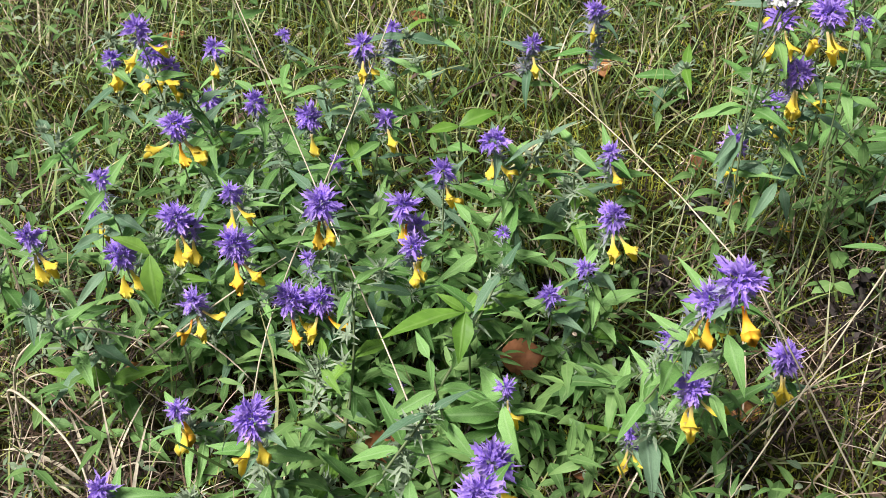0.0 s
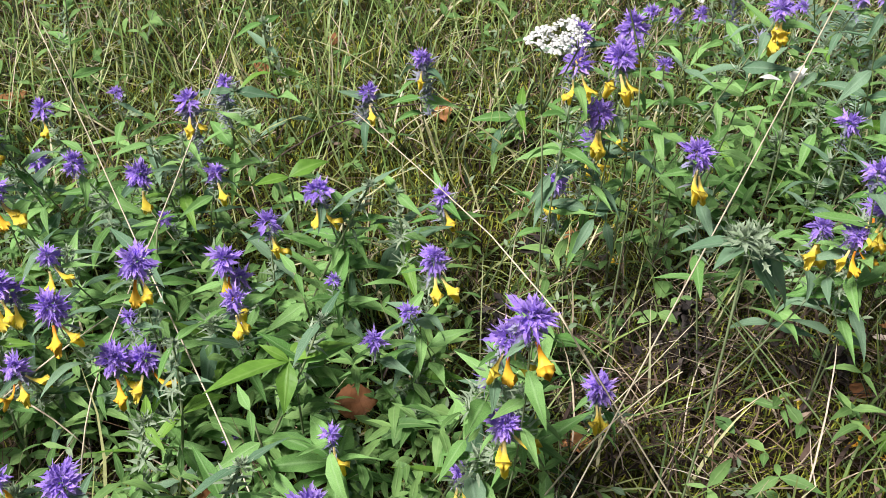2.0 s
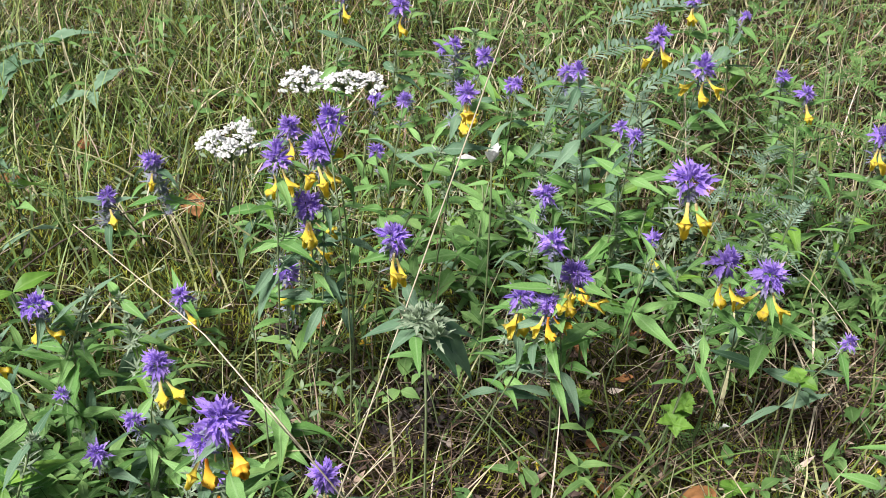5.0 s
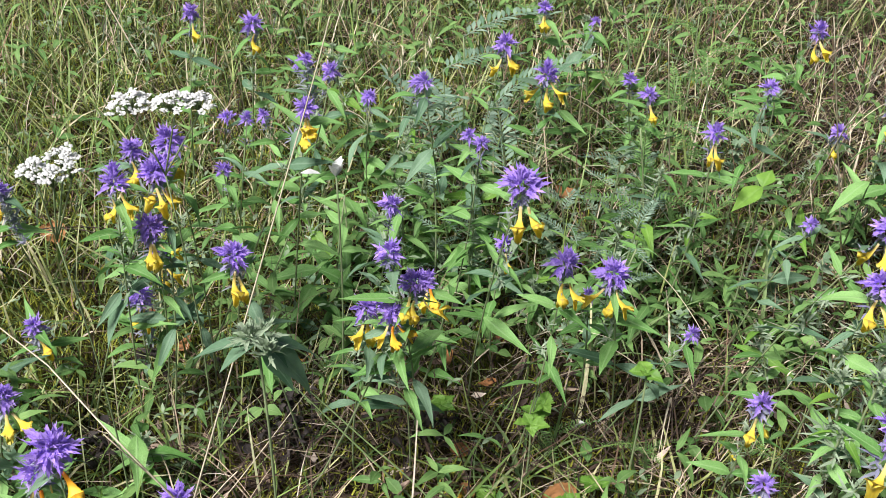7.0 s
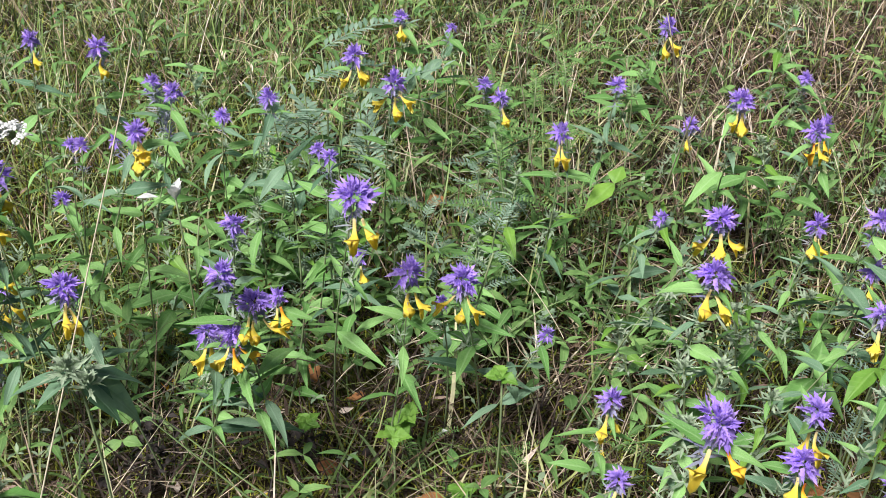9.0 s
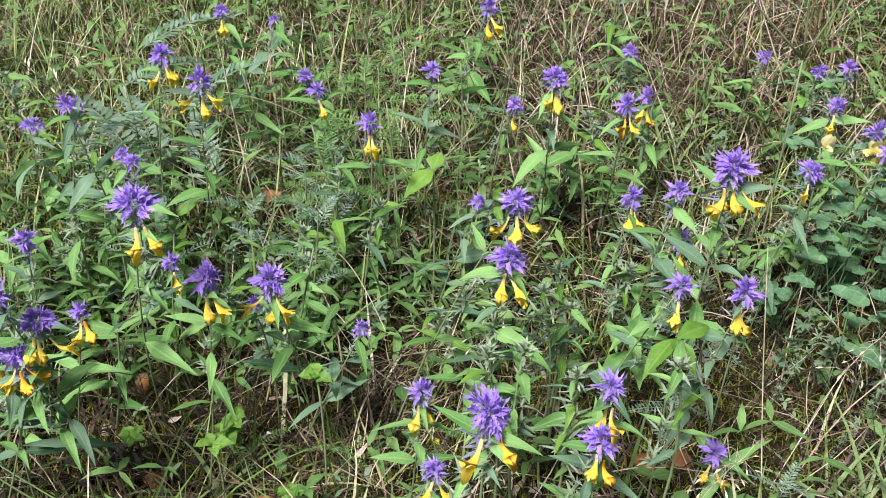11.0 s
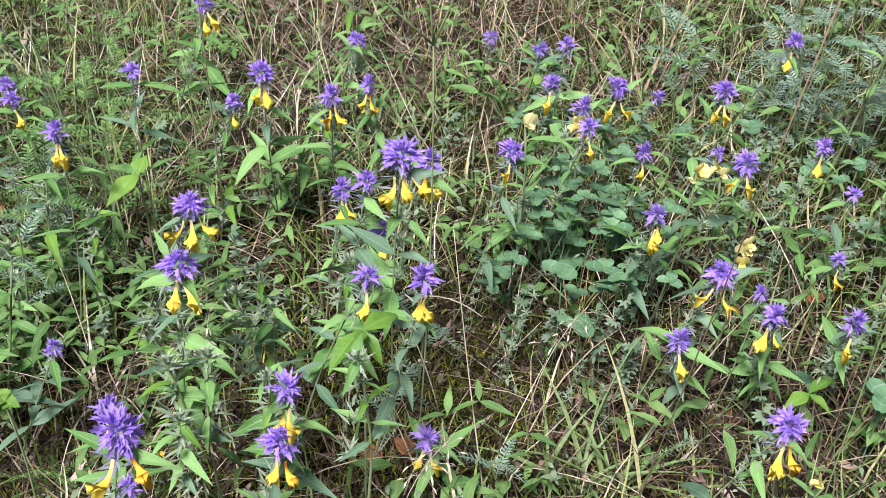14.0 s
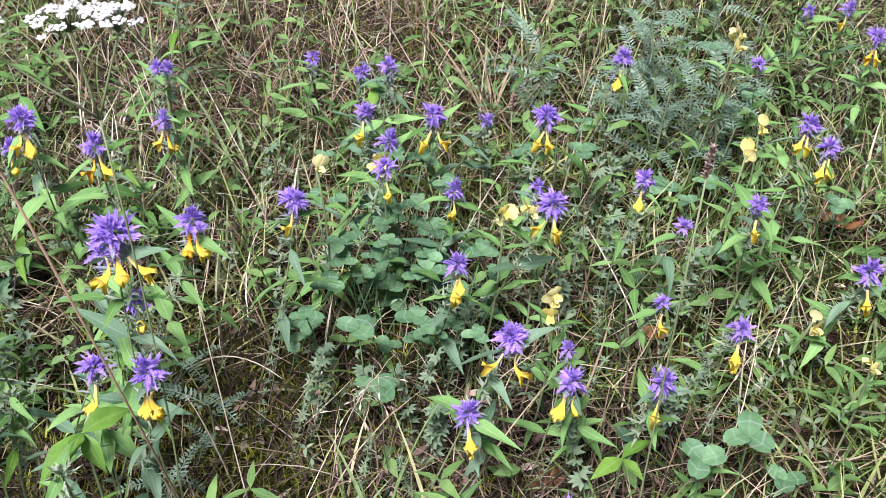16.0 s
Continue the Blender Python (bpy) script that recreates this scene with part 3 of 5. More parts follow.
def cow_wheat(x, y, z, size, corollas, seed, spike=0):
    r = random.Random(seed)
    lean = r.uniform(0.08, 0.4) * z
    a = r.uniform(0.4, 2.6)
    bx, by = x + lean * math.cos(a), y + lean * math.sin(a)
    bz = gz(bx, by)
    plant = thing("cow_wheat", bx, by, bz, violet_words(size, corollas), "wildflower", "violet and yellow cow-wheat in the meadow")
    tip = Vector((x - bx, y - by, z - bz - 0.006))
    points = bowed((0, 0, -0.004), tip, 0.0, 8, (r.uniform(-0.008, 0.008), r.uniform(-0.008, 0.008), 0))
    part("stem", joined("stem", [tube_piece(points, [0.0008 - 0.0003 * i / 7 for i in range(8)])]), STEM, plant)
    head = Matrix.Translation(tip + Vector((0, 0, 0.004))) @ pose(0, 0, 0, r.uniform(-5, 40), r.uniform(-15, 15), r.uniform(-30, 30)) @ Matrix.Rotation(r.uniform(0, 6.28), 4, "Z") @ Matrix.Scale((0.26 + 0.74 * size) * r.uniform(0.92, 1.08), 4)
    part("bract_tuft", r.choice(FULL_TUFTS if size > 1.05 else TUFTS), BRACT, plant, head, "violet pointed bracts")
    if size > 0.65:
        part("lower_bract_whorl", r.choice(LOW_BRACTS), BRACT_LOW, plant, Matrix.Translation((0, 0, -0.006 * size)) @ head, "greyish violet lower bracts")
    toward = math.atan2(-(0.3 - x), -0.35 - y)  # flowers turn to the open, lighter side
    for k in range(corollas):
        spread = (k - (corollas - 1) / 2) * 0.75 + r.uniform(-0.4, 0.4)
        az = toward + spread
        out = Vector((-math.sin(az), math.cos(az), 0))
        at = tip + out * 0.005 * size + Vector((0, 0, -0.004 - 0.006 * r.random() * size))
        m = turn(az, r.uniform(-1.4, -0.3) + 0.2 * abs(spread), r.uniform(-0.5, 0.5), at, r.uniform(0.86, 1.14) * (0.75 + 0.25 * size)) @ Matrix.Diagonal((1.25, 1.0, 1.15, 1.0))
        old = r.random() < 0.13
        c = part("corolla", (OLD_COROLLAS if old else COROLLAS)[r.randrange(4)], ORANGE if old else YELLOW, plant, m, "orange fading flower" if old else "")
    for k in range(2 if size < 0.8 else 4):
        s = 0.93 - 0.09 * k
        node = points[0].lerp(points[-1], s)
        part("calyx", r.choice(CALYXES_LOW if k < 1 else CALYXES), BRACT_LOW if k < 1 else BRACT_GREEN, plant, Matrix.Translation(node) @ Matrix.Rotation(r.uniform(0, 6.28), 4, "Z") @ Matrix.Scale(r.uniform(0.65, 1.15) * (0.55 + 0.45 * size), 4))
    for k in range(spike):  # a long spike of woolly lilac-grey calyces under the head
        part("calyx", (CALYXES_LOW + CALYXES)[(seed + k) % 4], BRACT_LOW if k < 3 else BRACT_WOOL, plant, Matrix.Translation(points[0].lerp(points[-1], 0.95 - 0.055 * k)) @ Matrix.Rotation(1.9 * k, 4, "Z") @ Matrix.Scale(1.35 - 0.08 * k, 4), "woolly lilac-grey calyx")
    height = tip.z
    shoot_leaves(plant, r, points, 0.029 + 0.012 * r.random(), 3 if height < 0.12 else 4 if height < 0.2 else 5, [LEAF, LEAF, LEAF_BLUE], 0.52, 0.95)
    return plant


OLD_COROLLAS = [me.copy() for me in COROLLAS]

cow_wheat(-0.201, 0.617, 0.245, 1, 2, 100)
cow_wheat(-0.207, 0.654, 0.203, 1.1, 3, 101)
cow_wheat(-0.271, 0.750, 0.136, 0.9, 2, 102)
cow_wheat(-0.185, 0.745, 0.149, 1, 1, 103)
cow_wheat(-0.184, 0.705, 0.128, 0.9, 0, 104)
cow_wheat(-0.127, 0.599, 0.200, 0.8, 0, 105)
cow_wheat(-0.103, 0.675, 0.132, 1.2, 1, 106)
cow_wheat(-0.060, 0.693, 0.185, 1, 2, 107, 5)
cow_wheat(-0.042, 0.775, 0.149, 0.8, 0, 108, 5)
cow_wheat(-0.135, 0.793, 0.131, 0.45, 0, 109)
cow_wheat(-0.178, 0.580, 0.195, 1.1, 4, 110)
cow_wheat(-0.197, 0.657, 0.189, 0.8, 1, 111)
cow_wheat(-0.217, 0.530, 0.190, 0.6, 0, 112)
cow_wheat(-0.250, 0.586, 0.116, 0.7, 3, 113)
cow_wheat(-0.241, 0.464, 0.200, 0.8, 2, 114)
cow_wheat(-0.214, 0.521, 0.132, 1.1, 2, 115)
cow_wheat(-0.176, 0.533, 0.154, 1.2, 2, 116)
cow_wheat(-0.169, 0.539, 0.141, 1, 1, 117)
cow_wheat(-0.129, 0.488, 0.172, 1.2, 2, 118)
cow_wheat(-0.135, 0.526, 0.181, 0.7, 2, 119)
cow_wheat(-0.162, 0.489, 0.120, 1, 3, 120)
cow_wheat(-0.098, 0.483, 0.129, 1.1, 2, 121)
cow_wheat(-0.080, 0.486, 0.124, 1.1, 2, 122)
cow_wheat(-0.074, 0.494, 0.200, 1.2, 2, 123)
cow_wheat(-0.026, 0.525, 0.172, 1, 2, 124)
cow_wheat(-0.018, 0.529, 0.151, 0.9, 1, 125)
cow_wheat(-0.019, 0.496, 0.163, 0.9, 2, 126)
cow_wheat(0.000, 0.580, 0.156, 1, 2, 127)
cow_wheat(0.035, 0.592, 0.173, 1.1, 2, 128)
cow_wheat(-0.043, 0.661, 0.141, 0.7, 1, 129)
cow_wheat(0.131, 0.669, 0.102, 0.8, 1, 130, 4)
cow_wheat(0.112, 0.532, 0.157, 1.2, 2, 131)
cow_wheat(0.043, 0.568, 0.109, 0.5, 0, 132)
cow_wheat(0.068, 0.485, 0.130, 0.7, 0, 133)
cow_wheat(0.092, 0.502, 0.137, 0.6, 0, 134)
cow_wheat(-0.160, 0.410, 0.108, 0.8, 2, 135)
cow_wheat(-0.102, 0.358, 0.167, 1.2, 2, 136)
cow_wheat(0.027, 0.346, 0.145, 1.4, 2, 137)
cow_wheat(0.016, 0.292, 0.194, 1.2, 0, 138)
cow_wheat(0.038, 0.424, 0.111, 0.6, 1, 139)
cow_wheat(-0.030, 0.466, 0.061, 0.4, 0, 140)
cow_wheat(0.118, 0.416, 0.075, 0.8, 2, 141)
cow_wheat(0.138, 0.384, 0.161, 1.2, 3, 142)
cow_wheat(0.138, 0.433, 0.146, 1, 2, 143)
cow_wheat(0.205, 0.428, 0.135, 1.1, 2, 144)
cow_wheat(0.136, 0.385, 0.229, 1, 3, 145)
cow_wheat(0.146, 0.378, 0.250, 1.3, 1, 146)
cow_wheat(0.230, 0.612, 0.190, 0.8, 2, 147)
cow_wheat(0.223, 0.571, 0.243, 1.1, 3, 148)
cow_wheat(0.212, 0.625, 0.147, 1, 2, 149, 6)
cow_wheat(0.229, 0.565, 0.288, 1.1, 2, 150)
cow_wheat(0.079, 0.817, 0.108, 0.9, 1, 151, 6)
cow_wheat(0.122, 0.761, 0.174, 0.9, 1, 152, 8)
cow_wheat(-0.076, 0.612, 0.138, 0.4, 0, 153)
cow_wheat(-0.159, 0.290, 0.200, 0.7, 1, 154)
cow_wheat(-0.085, 0.492, 0.156, 0.35, 0, 155)
cow_wheat(-0.230, 0.555, 0.147, 0.4, 0, 156)
cow_wheat(0.389, 0.797, 0.236, 0.7, 0, 157, 6)
cow_wheat(0.385, 0.702, 0.271, 0.8, 0, 158)
cow_wheat(0.471, 0.734, 0.232, 0.8, 0, 159)
cow_wheat(0.437, 0.762, 0.210, 0.5, 0, 160)
cow_wheat(0.311, 0.763, 0.209, 0.5, 0, 161)
cow_wheat(0.305, 0.640, 0.274, 0.4, 0, 162)
cow_wheat(0.223, 0.647, 0.259, 1, 1, 163)
cow_wheat(0.243, 0.593, 0.294, 1, 1, 164)
cow_wheat(0.234, 0.577, 0.285, 1, 2, 165)
cow_wheat(0.205, 0.574, 0.281, 1, 2, 166)
cow_wheat(0.285, 0.639, 0.235, 0.5, 0, 167)
cow_wheat(0.336, 0.589, 0.306, 0.5, 2, 168)
cow_wheat(0.478, 0.611, 0.240, 0.6, 0, 169)
cow_wheat(0.366, 0.449, 0.252, 1.2, 3, 170)
cow_wheat(0.341, 0.469, 0.222, 0.8, 2, 171)
cow_wheat(0.350, 0.446, 0.234, 0.8, 3, 172)
cow_wheat(0.383, 0.546, 0.244, 0.8, 0, 173)
cow_wheat(0.434, 0.449, 0.311, 1.4, 2, 174)
cow_wheat(0.264, 0.495, 0.263, 1.1, 2, 175)
cow_wheat(0.303, 0.862, 0.263, 0.9, 1, 176)
cow_wheat(0.359, 0.875, 0.240, 1, 1, 177)
cow_wheat(0.334, 0.582, 0.308, 0.7, 2, 178)
cow_wheat(0.355, 0.830, 0.168, 0.5, 0, 179)
cow_wheat(0.451, 0.817, 0.179, 0.6, 0, 180)
cow_wheat(0.451, 0.668, 0.269, 0.6, 0, 181)
cow_wheat(0.347, 0.441, 0.284, 0.9, 0, 182)
cow_wheat(0.355, 0.491, 0.203, 0.6, 2, 183)
cow_wheat(0.512, 0.483, 0.180, 0.4, 0, 184)
cow_wheat(0.570, 0.431, 0.170, 0.5, 0, 185)
cow_wheat(0.567, 0.346, 0.181, 0.9, 2, 186)
cow_wheat(0.620, 0.333, 0.275, 1.1, 2, 187)
cow_wheat(0.649, 0.366, 0.287, 1.1, 3, 188)
cow_wheat(0.707, 0.490, 0.196, 0.5, 0, 189)
cow_wheat(0.641, 0.543, 0.260, 0.7, 2, 190)
cow_wheat(0.829, 0.614, 0.190, 0.8, 1, 191)
cow_wheat(0.732, 0.601, 0.255, 0.7, 0, 192)
cow_wheat(0.860, 0.705, 0.245, 0.9, 2, 193)
cow_wheat(0.672, 0.721, 0.213, 0.7, 0, 194)
cow_wheat(0.652, 0.656, 0.233, 0.7, 1, 195)
cow_wheat(0.695, 0.835, 0.218, 0.4, 0, 196)
cow_wheat(0.655, 0.870, 0.223, 0.7, 2, 197)
cow_wheat(0.545, 0.723, 0.264, 1, 3, 198)
cow_wheat(0.552, 0.656, 0.269, 1, 3, 199)
cow_wheat(0.478, 0.636, 0.233, 0.6, 0, 200)
cow_wheat(0.481, 0.561, 0.179, 0.6, 1, 201)
cow_wheat(0.403, 0.520, 0.194, 0.6, 2, 202)
cow_wheat(0.470, 0.447, 0.244, 1, 2, 203)
cow_wheat(0.519, 0.466, 0.211, 1.2, 3, 204)
cow_wheat(0.520, 0.208, 0.302, 1.4, 2, 205)
cow_wheat(0.632, 0.243, 0.234, 1, 2, 206)
cow_wheat(0.617, 0.231, 0.212, 1.1, 2, 207)
cow_wheat(0.559, 0.316, 0.140, 0.8, 2, 208)
cow_wheat(0.745, 0.249, 0.113, 0.9, 2, 209)
cow_wheat(0.737, 0.248, 0.259, 1, 2, 210)
cow_wheat(0.726, 0.289, 0.240, 0.8, 1, 211)
cow_wheat(0.786, 0.350, 0.216, 0.7, 1, 212)
cow_wheat(0.751, 0.287, 0.322, 1.4, 3, 213)
cow_wheat(0.767, 0.343, 0.268, 0.8, 0, 214)
cow_wheat(0.810, 0.429, 0.200, 0.9, 2, 215)
cow_wheat(0.840, 0.362, 0.246, 1, 2, 216)
cow_wheat(0.836, 0.476, 0.253, 0.9, 2, 217)
cow_wheat(0.938, 0.559, 0.195, 0.8, 2, 218)
cow_wheat(0.979, 0.633, 0.200, 0.8, 0, 219)
cow_wheat(0.816, 0.543, 0.252, 1.1, 2, 220)
cow_wheat(0.997, 0.648, 0.187, 0.7, 0, 221)
cow_wheat(0.398, 0.867, 0.199, 0.8, 0, 222)
cow_wheat(1.115, 0.512, 0.195, 0.7, 0, 223)
cow_wheat(1.126, 0.489, 0.206, 1, 0, 224)
cow_wheat(1.061, 0.446, 0.204, 1, 1, 225)
cow_wheat(0.985, 0.336, 0.235, 0.8, 1, 226)
cow_wheat(0.912, 0.348, 0.235, 1.1, 1, 227)
cow_wheat(1.029, 0.380, 0.219, 0.8, 0, 228)
cow_wheat(1.088, 0.391, 0.214, 1.1, 2, 229)
cow_wheat(1.143, 0.318, 0.223, 1.1, 2, 230)
cow_wheat(1.158, 0.397, 0.178, 0.6, 0, 231)
cow_wheat(1.123, 0.207, 0.226, 0.8, 1, 232)
cow_wheat(1.042, 0.225, 0.234, 1.1, 2, 233)
cow_wheat(1.095, 0.283, 0.194, 0.5, 0, 234)
cow_wheat(1.040, 0.319, 0.199, 0.7, 1, 235)
cow_wheat(0.979, 0.254, 0.197, 0.9, 2, 236)
cow_wheat(0.934, 0.164, 0.217, 1.2, 2, 237)
cow_wheat(0.949, 0.126, 0.196, 1, 2, 238)
cow_wheat(0.989, 0.160, 0.174, 0.5, 0, 239)
cow_wheat(0.897, 0.163, 0.178, 0.9, 1, 240)
cow_wheat(0.863, 0.057, 0.201, 1.3, 2, 241)
cow_wheat(1.000, 0.092, 0.186, 1, 1, 242)
cow_wheat(1.090, 0.154, 0.160, 0.6, 1, 243)
cow_wheat(1.158, 0.187, 0.176, 0.6, 0, 244)
cow_wheat(1.112, 0.578, 0.184, 0.6, 0, 245)
cow_wheat(1.112, 0.101, 0.156, 0.9, 2, 246)
cow_wheat(1.172, 0.139, 0.215, 0.8, 1, 247)
cow_wheat(1.223, 0.308, 0.251, 0.8, 1, 248)
cow_wheat(1.262, 0.156, 0.239, 1, 2, 249)
cow_wheat(1.282, 0.144, 0.215, 0.9, 2, 250)
cow_wheat(1.181, 0.051, 0.200, 1, 1, 251)
cow_wheat(1.355, 0.256, 0.218, 0.6, 0, 252)
cow_wheat(1.525, 0.301, 0.200, 0.7, 0, 253)
cow_wheat(1.561, 0.277, 0.200, 0.7, 1, 254)
cow_wheat(1.524, 0.226, 0.200, 1, 2, 255)


def green_shoot(seed, height, tuft, first=0.3, leaf=(0.030, 0.044), pairs=5, lean=0.05):
    """A cow-wheat shoot with no violet: leaves, and a tuft of green bracts at its tip."""
    r = random.Random(seed)
    plant = tagged_at(new("cow_wheat_shoot"), (0, 0, 0), "green leafy cow-wheat shoot with narrow pointed leaves", "wild plant", "green shoots among the flowers")
    tip = Vector((r.uniform(-lean, lean), r.uniform(-lean, 0.4 * lean), height))
    points = bowed((0, 0, -0.004), tip, 0.0, 8, (r.uniform(-0.01, 0.01), r.uniform(-0.01, 0.01), 0))
    part("stem", joined("stem", [tube_piece(points, [0.0013 - 0.0006 * i / 7 for i in range(8)])]), STEM, plant)
    if tuft:
        part("bract_tuft", r.choice(GREEN_TUFTS), BRACT_GREEN, plant, Matrix.Translation(tip) @ Matrix.Scale(r.uniform(0.6, 1.0), 4), "pale green bracts")
        for k in range(3):
            part("calyx", r.choice(CALYXES), BRACT_GREEN, plant, Matrix.Translation(points[0].lerp(points[-1], 0.9 - 0.13 * k)) @ Matrix.Rotation(r.uniform(0, 6.28), 4, "Z") @ Matrix.Scale(r.uniform(1.0, 1.5), 4))
    shoot_leaves(plant, r, points, r.uniform(*leaf), pairs, [LEAF, LEAF, LEAF_LIME, LEAF_BLUE, LEAF], first, 1.0)
    return plant


SHOOTS = [green_shoot(300 + k, 0.06 + 0.012 * k, k % 4 != 3, 0.3, (0.028, 0.052)) for k in range(10)]
r = random.Random(5)
left = 100
spots = []
while left:
    x, y = r.uniform(-0.4, 1.35), r.uniform(0.12, 0.95)
    if r.random() < (0.035 + float(leafy(x, y))) * (1 - float(bare(x, y))) and all((x - a) ** 2 + (y - b) ** 2 > 0.0009 for a, b in spots) and (x - 0.014) ** 2 + (y - 0.456) ** 2 > 0.0018:
        spots.append((x, y))
        left -= 1
for k, (x, y) in enumerate(spots):
    m = Matrix.Translation((x, y, gz(x, y))) @ Matrix.Rotation(r.uniform(0, 6.28), 4, "Z") @ Matrix.Scale(1.0, 4)
    if k < len(SHOOTS):
        SHOOTS[k].matrix_basis = m
    else:
        copy_thing(SHOOTS[k % len(SHOOTS)], m)
for k, (x, y, z) in enumerate(((0.592, 0.308, 0.19), (0.50, 0.62, 0.16), (0.628, 0.312, 0.215), (0.605, 0.318, 0.215), (0.650, 0.300, 0.195), (0.668, 0.245, 0.235), (0.667, 0.358, 0.21), (0.705, 0.385, 0.20), (0.69, 0.36, 0.18))):
    tall = green_shoot(340 + k, z - gz(x, y), k != 1, 0.68, (0.026, 0.036), 5, 0.012)
    tall.matrix_basis = Matrix.Translation((x, y, gz(x, y)))


# ---- clover, vetch, yarrow, ferns, small herbs ----
def round_piece(length, width, fold, cup):
    """A round leaflet along +y, narrowed at its foot, folded along the midrib and notched at its end."""
    v, f, u = [], [], []
    for i in range(8):
        s = i / 7
        w = width / 2 * max(0.05, math.sin(math.pi * (0.03 + 0.94 * s ** 0.9)) ** 0.5)
        for k in (-1, -0.55, 0, 0.55, 1):
            v.append((k * w, length * (s - (0.10 * (1 - abs(k)) * max(0, s - 0.8) / 0.2)), fold * abs(k) * w - cup * length * (s - 0.4) ** 2))
            u.append((k * 0.5, s))
    for i in range(7):
        for c in range(4):
            p = i * 5 + c
            f.append((p, p + 1, p + 6, p + 5))
    return np.array(v), f, u


def clover_leaf_pieces(r, size, stalk, upright=False):
    """Three round leaflets on a thin stalk of that height, leaning a little."""
    lean = Vector((r.uniform(-0.4, 0.4), r.uniform(-0.4, 0.2), 1)).normalized() * stalk
    if upright:
        lean = Vector((0, 0, stalk))
    pts = bowed((0, 0, 0), lean, 0, 4, (0.004, 0, 0))
    out = [tube_piece(pts, [0.0006] * 4, 4)]
    az = r.uniform(0, 6.28)
    for k in range(3):
        out.append(moved(round_piece(size, size * r.uniform(0.78, 0.95), r.uniform(0.05, 0.35), r.uniform(0.0, 0.4)), turn(az + k * 2.094 + r.uniform(-0.15, 0.15), r.uniform(-0.1, 0.3), r.uniform(-0.2, 0.2), lean)))
    return out


def clover(x, y, leaves, size, height, seed):
    r = random.Random(seed)
    plant = thing("clover", x, y, gz(x, y), "blue-green clover with round three-part leaves", "clover", "clover plants")
    for k in range(leaves):
        a = r.uniform(0, 6.28)
        rad = 0.0 if leaves == 1 else r.uniform(0.005, 0.03)
        part("leaf", joined("leaf", clover_leaf_pieces(r, size if leaves == 1 else size * r.uniform(0.7, 1.1), height if leaves == 1 else height * r.uniform(0.6, 1.05), leaves == 1)), LEAF_CLOVER, plant, Matrix.Translation((rad * math.cos(a), rad * math.sin(a), -0.002)))


r = random.Random(8)
for k in range(15):
    a, q = r.uniform(0, 6.28), r.random() ** 0.6
    clover(1.01 + 0.075 * q * math.cos(a), 0.36 + 0.065 * q * math.sin(a), r.choice((3, 4, 5)), r.uniform(0.011, 0.017), r.uniform(0.06, 0.17), 500 + k)
for k in range(5):
    clover(r.uniform(1.15, 1.5), r.uniform(0.2, 0.5), r.choice((2, 3, 4)), r.uniform(0.012, 0.018), r.uniform(0.06, 0.12), 600 + k)
# single large leaves: place of the leaf, leaflet length, height over the ground
for k, (x, y, s, z) in enumerate(((0.917, 0.290, 0.017, 0.150), (0.911, 0.262, 0.018, 0.116), (0.977, 0.295, 0.016, 0.122), (1.054, 0.052, 0.019, 0.128), (1.011, 0.060, 0.017, 0.130), (1.085, 0.030, 0.016, 0.075),
                                   (1.189, 0.312, 0.016, 0.172), (1.338, 0.146, 0.016, 0.13), (1.058, 0.367, 0.016, 0.13), (1.51, 0.388, 0.018, 0.13), (1.449, 0.306, 0.018, 0.13))):
    h = z - gz(x, y)
    clover(x, y, 1, s, h, 650 + k)


def pinnate_piece(length, pairs, leaflet, width, droop, r):
    """A feather-shaped leaf along +y: paired leaflets on a thin rib."""
    out = []
    pts, y, z = [], 0.0, 0.0
    for i in range(pairs + 2):
        pts.append(Vector((0, y, z)))
        a = 0.35 - droop * i / pairs
        y += length / (pairs + 1) * math.cos(a)
        z += length / (pairs + 1) * math.sin(a)
    out.append(tube_piece(pts, [0.0006] * len(pts), 4))
    for i in range(1, pairs + 1):
        s = i / (pairs + 1)
        ln = leaflet * (1 - 0.75 * max(0, s - 0.35)) * r.uniform(0.9, 1.1)
        for sgn in (-1, 1):
            out.append(moved(leaf_piece(ln, width, 0.2, 0.2, 4, 0.5, 0, 1), turn(sgn * r.uniform(0.95, 1.25), r.uniform(0, 0.25), 0, pts[i])))
    out.append(moved(leaf_piece(leaflet * 0.8, width, 0.2, 0.2, 4, 0.5, 0, 1), turn(0, 0, 0, pts[-1])))
    return out


PINNATE = [joined("leaf", pinnate_piece(0.050, 11, 0.009, 0.0024, 0.8, random.Random(k))) for k in range(4)]
FERNY = [joined("leaf", pinnate_piece(0.085, 15, 0.013, 0.0028, 0.9, random.Random(10 + k))) for k in range(3)]
FROND = [joined("frond", pinnate_piece(0.12, 16, 0.026, 0.006, 0.7, random.Random(20 + k))) for k in range(2)]


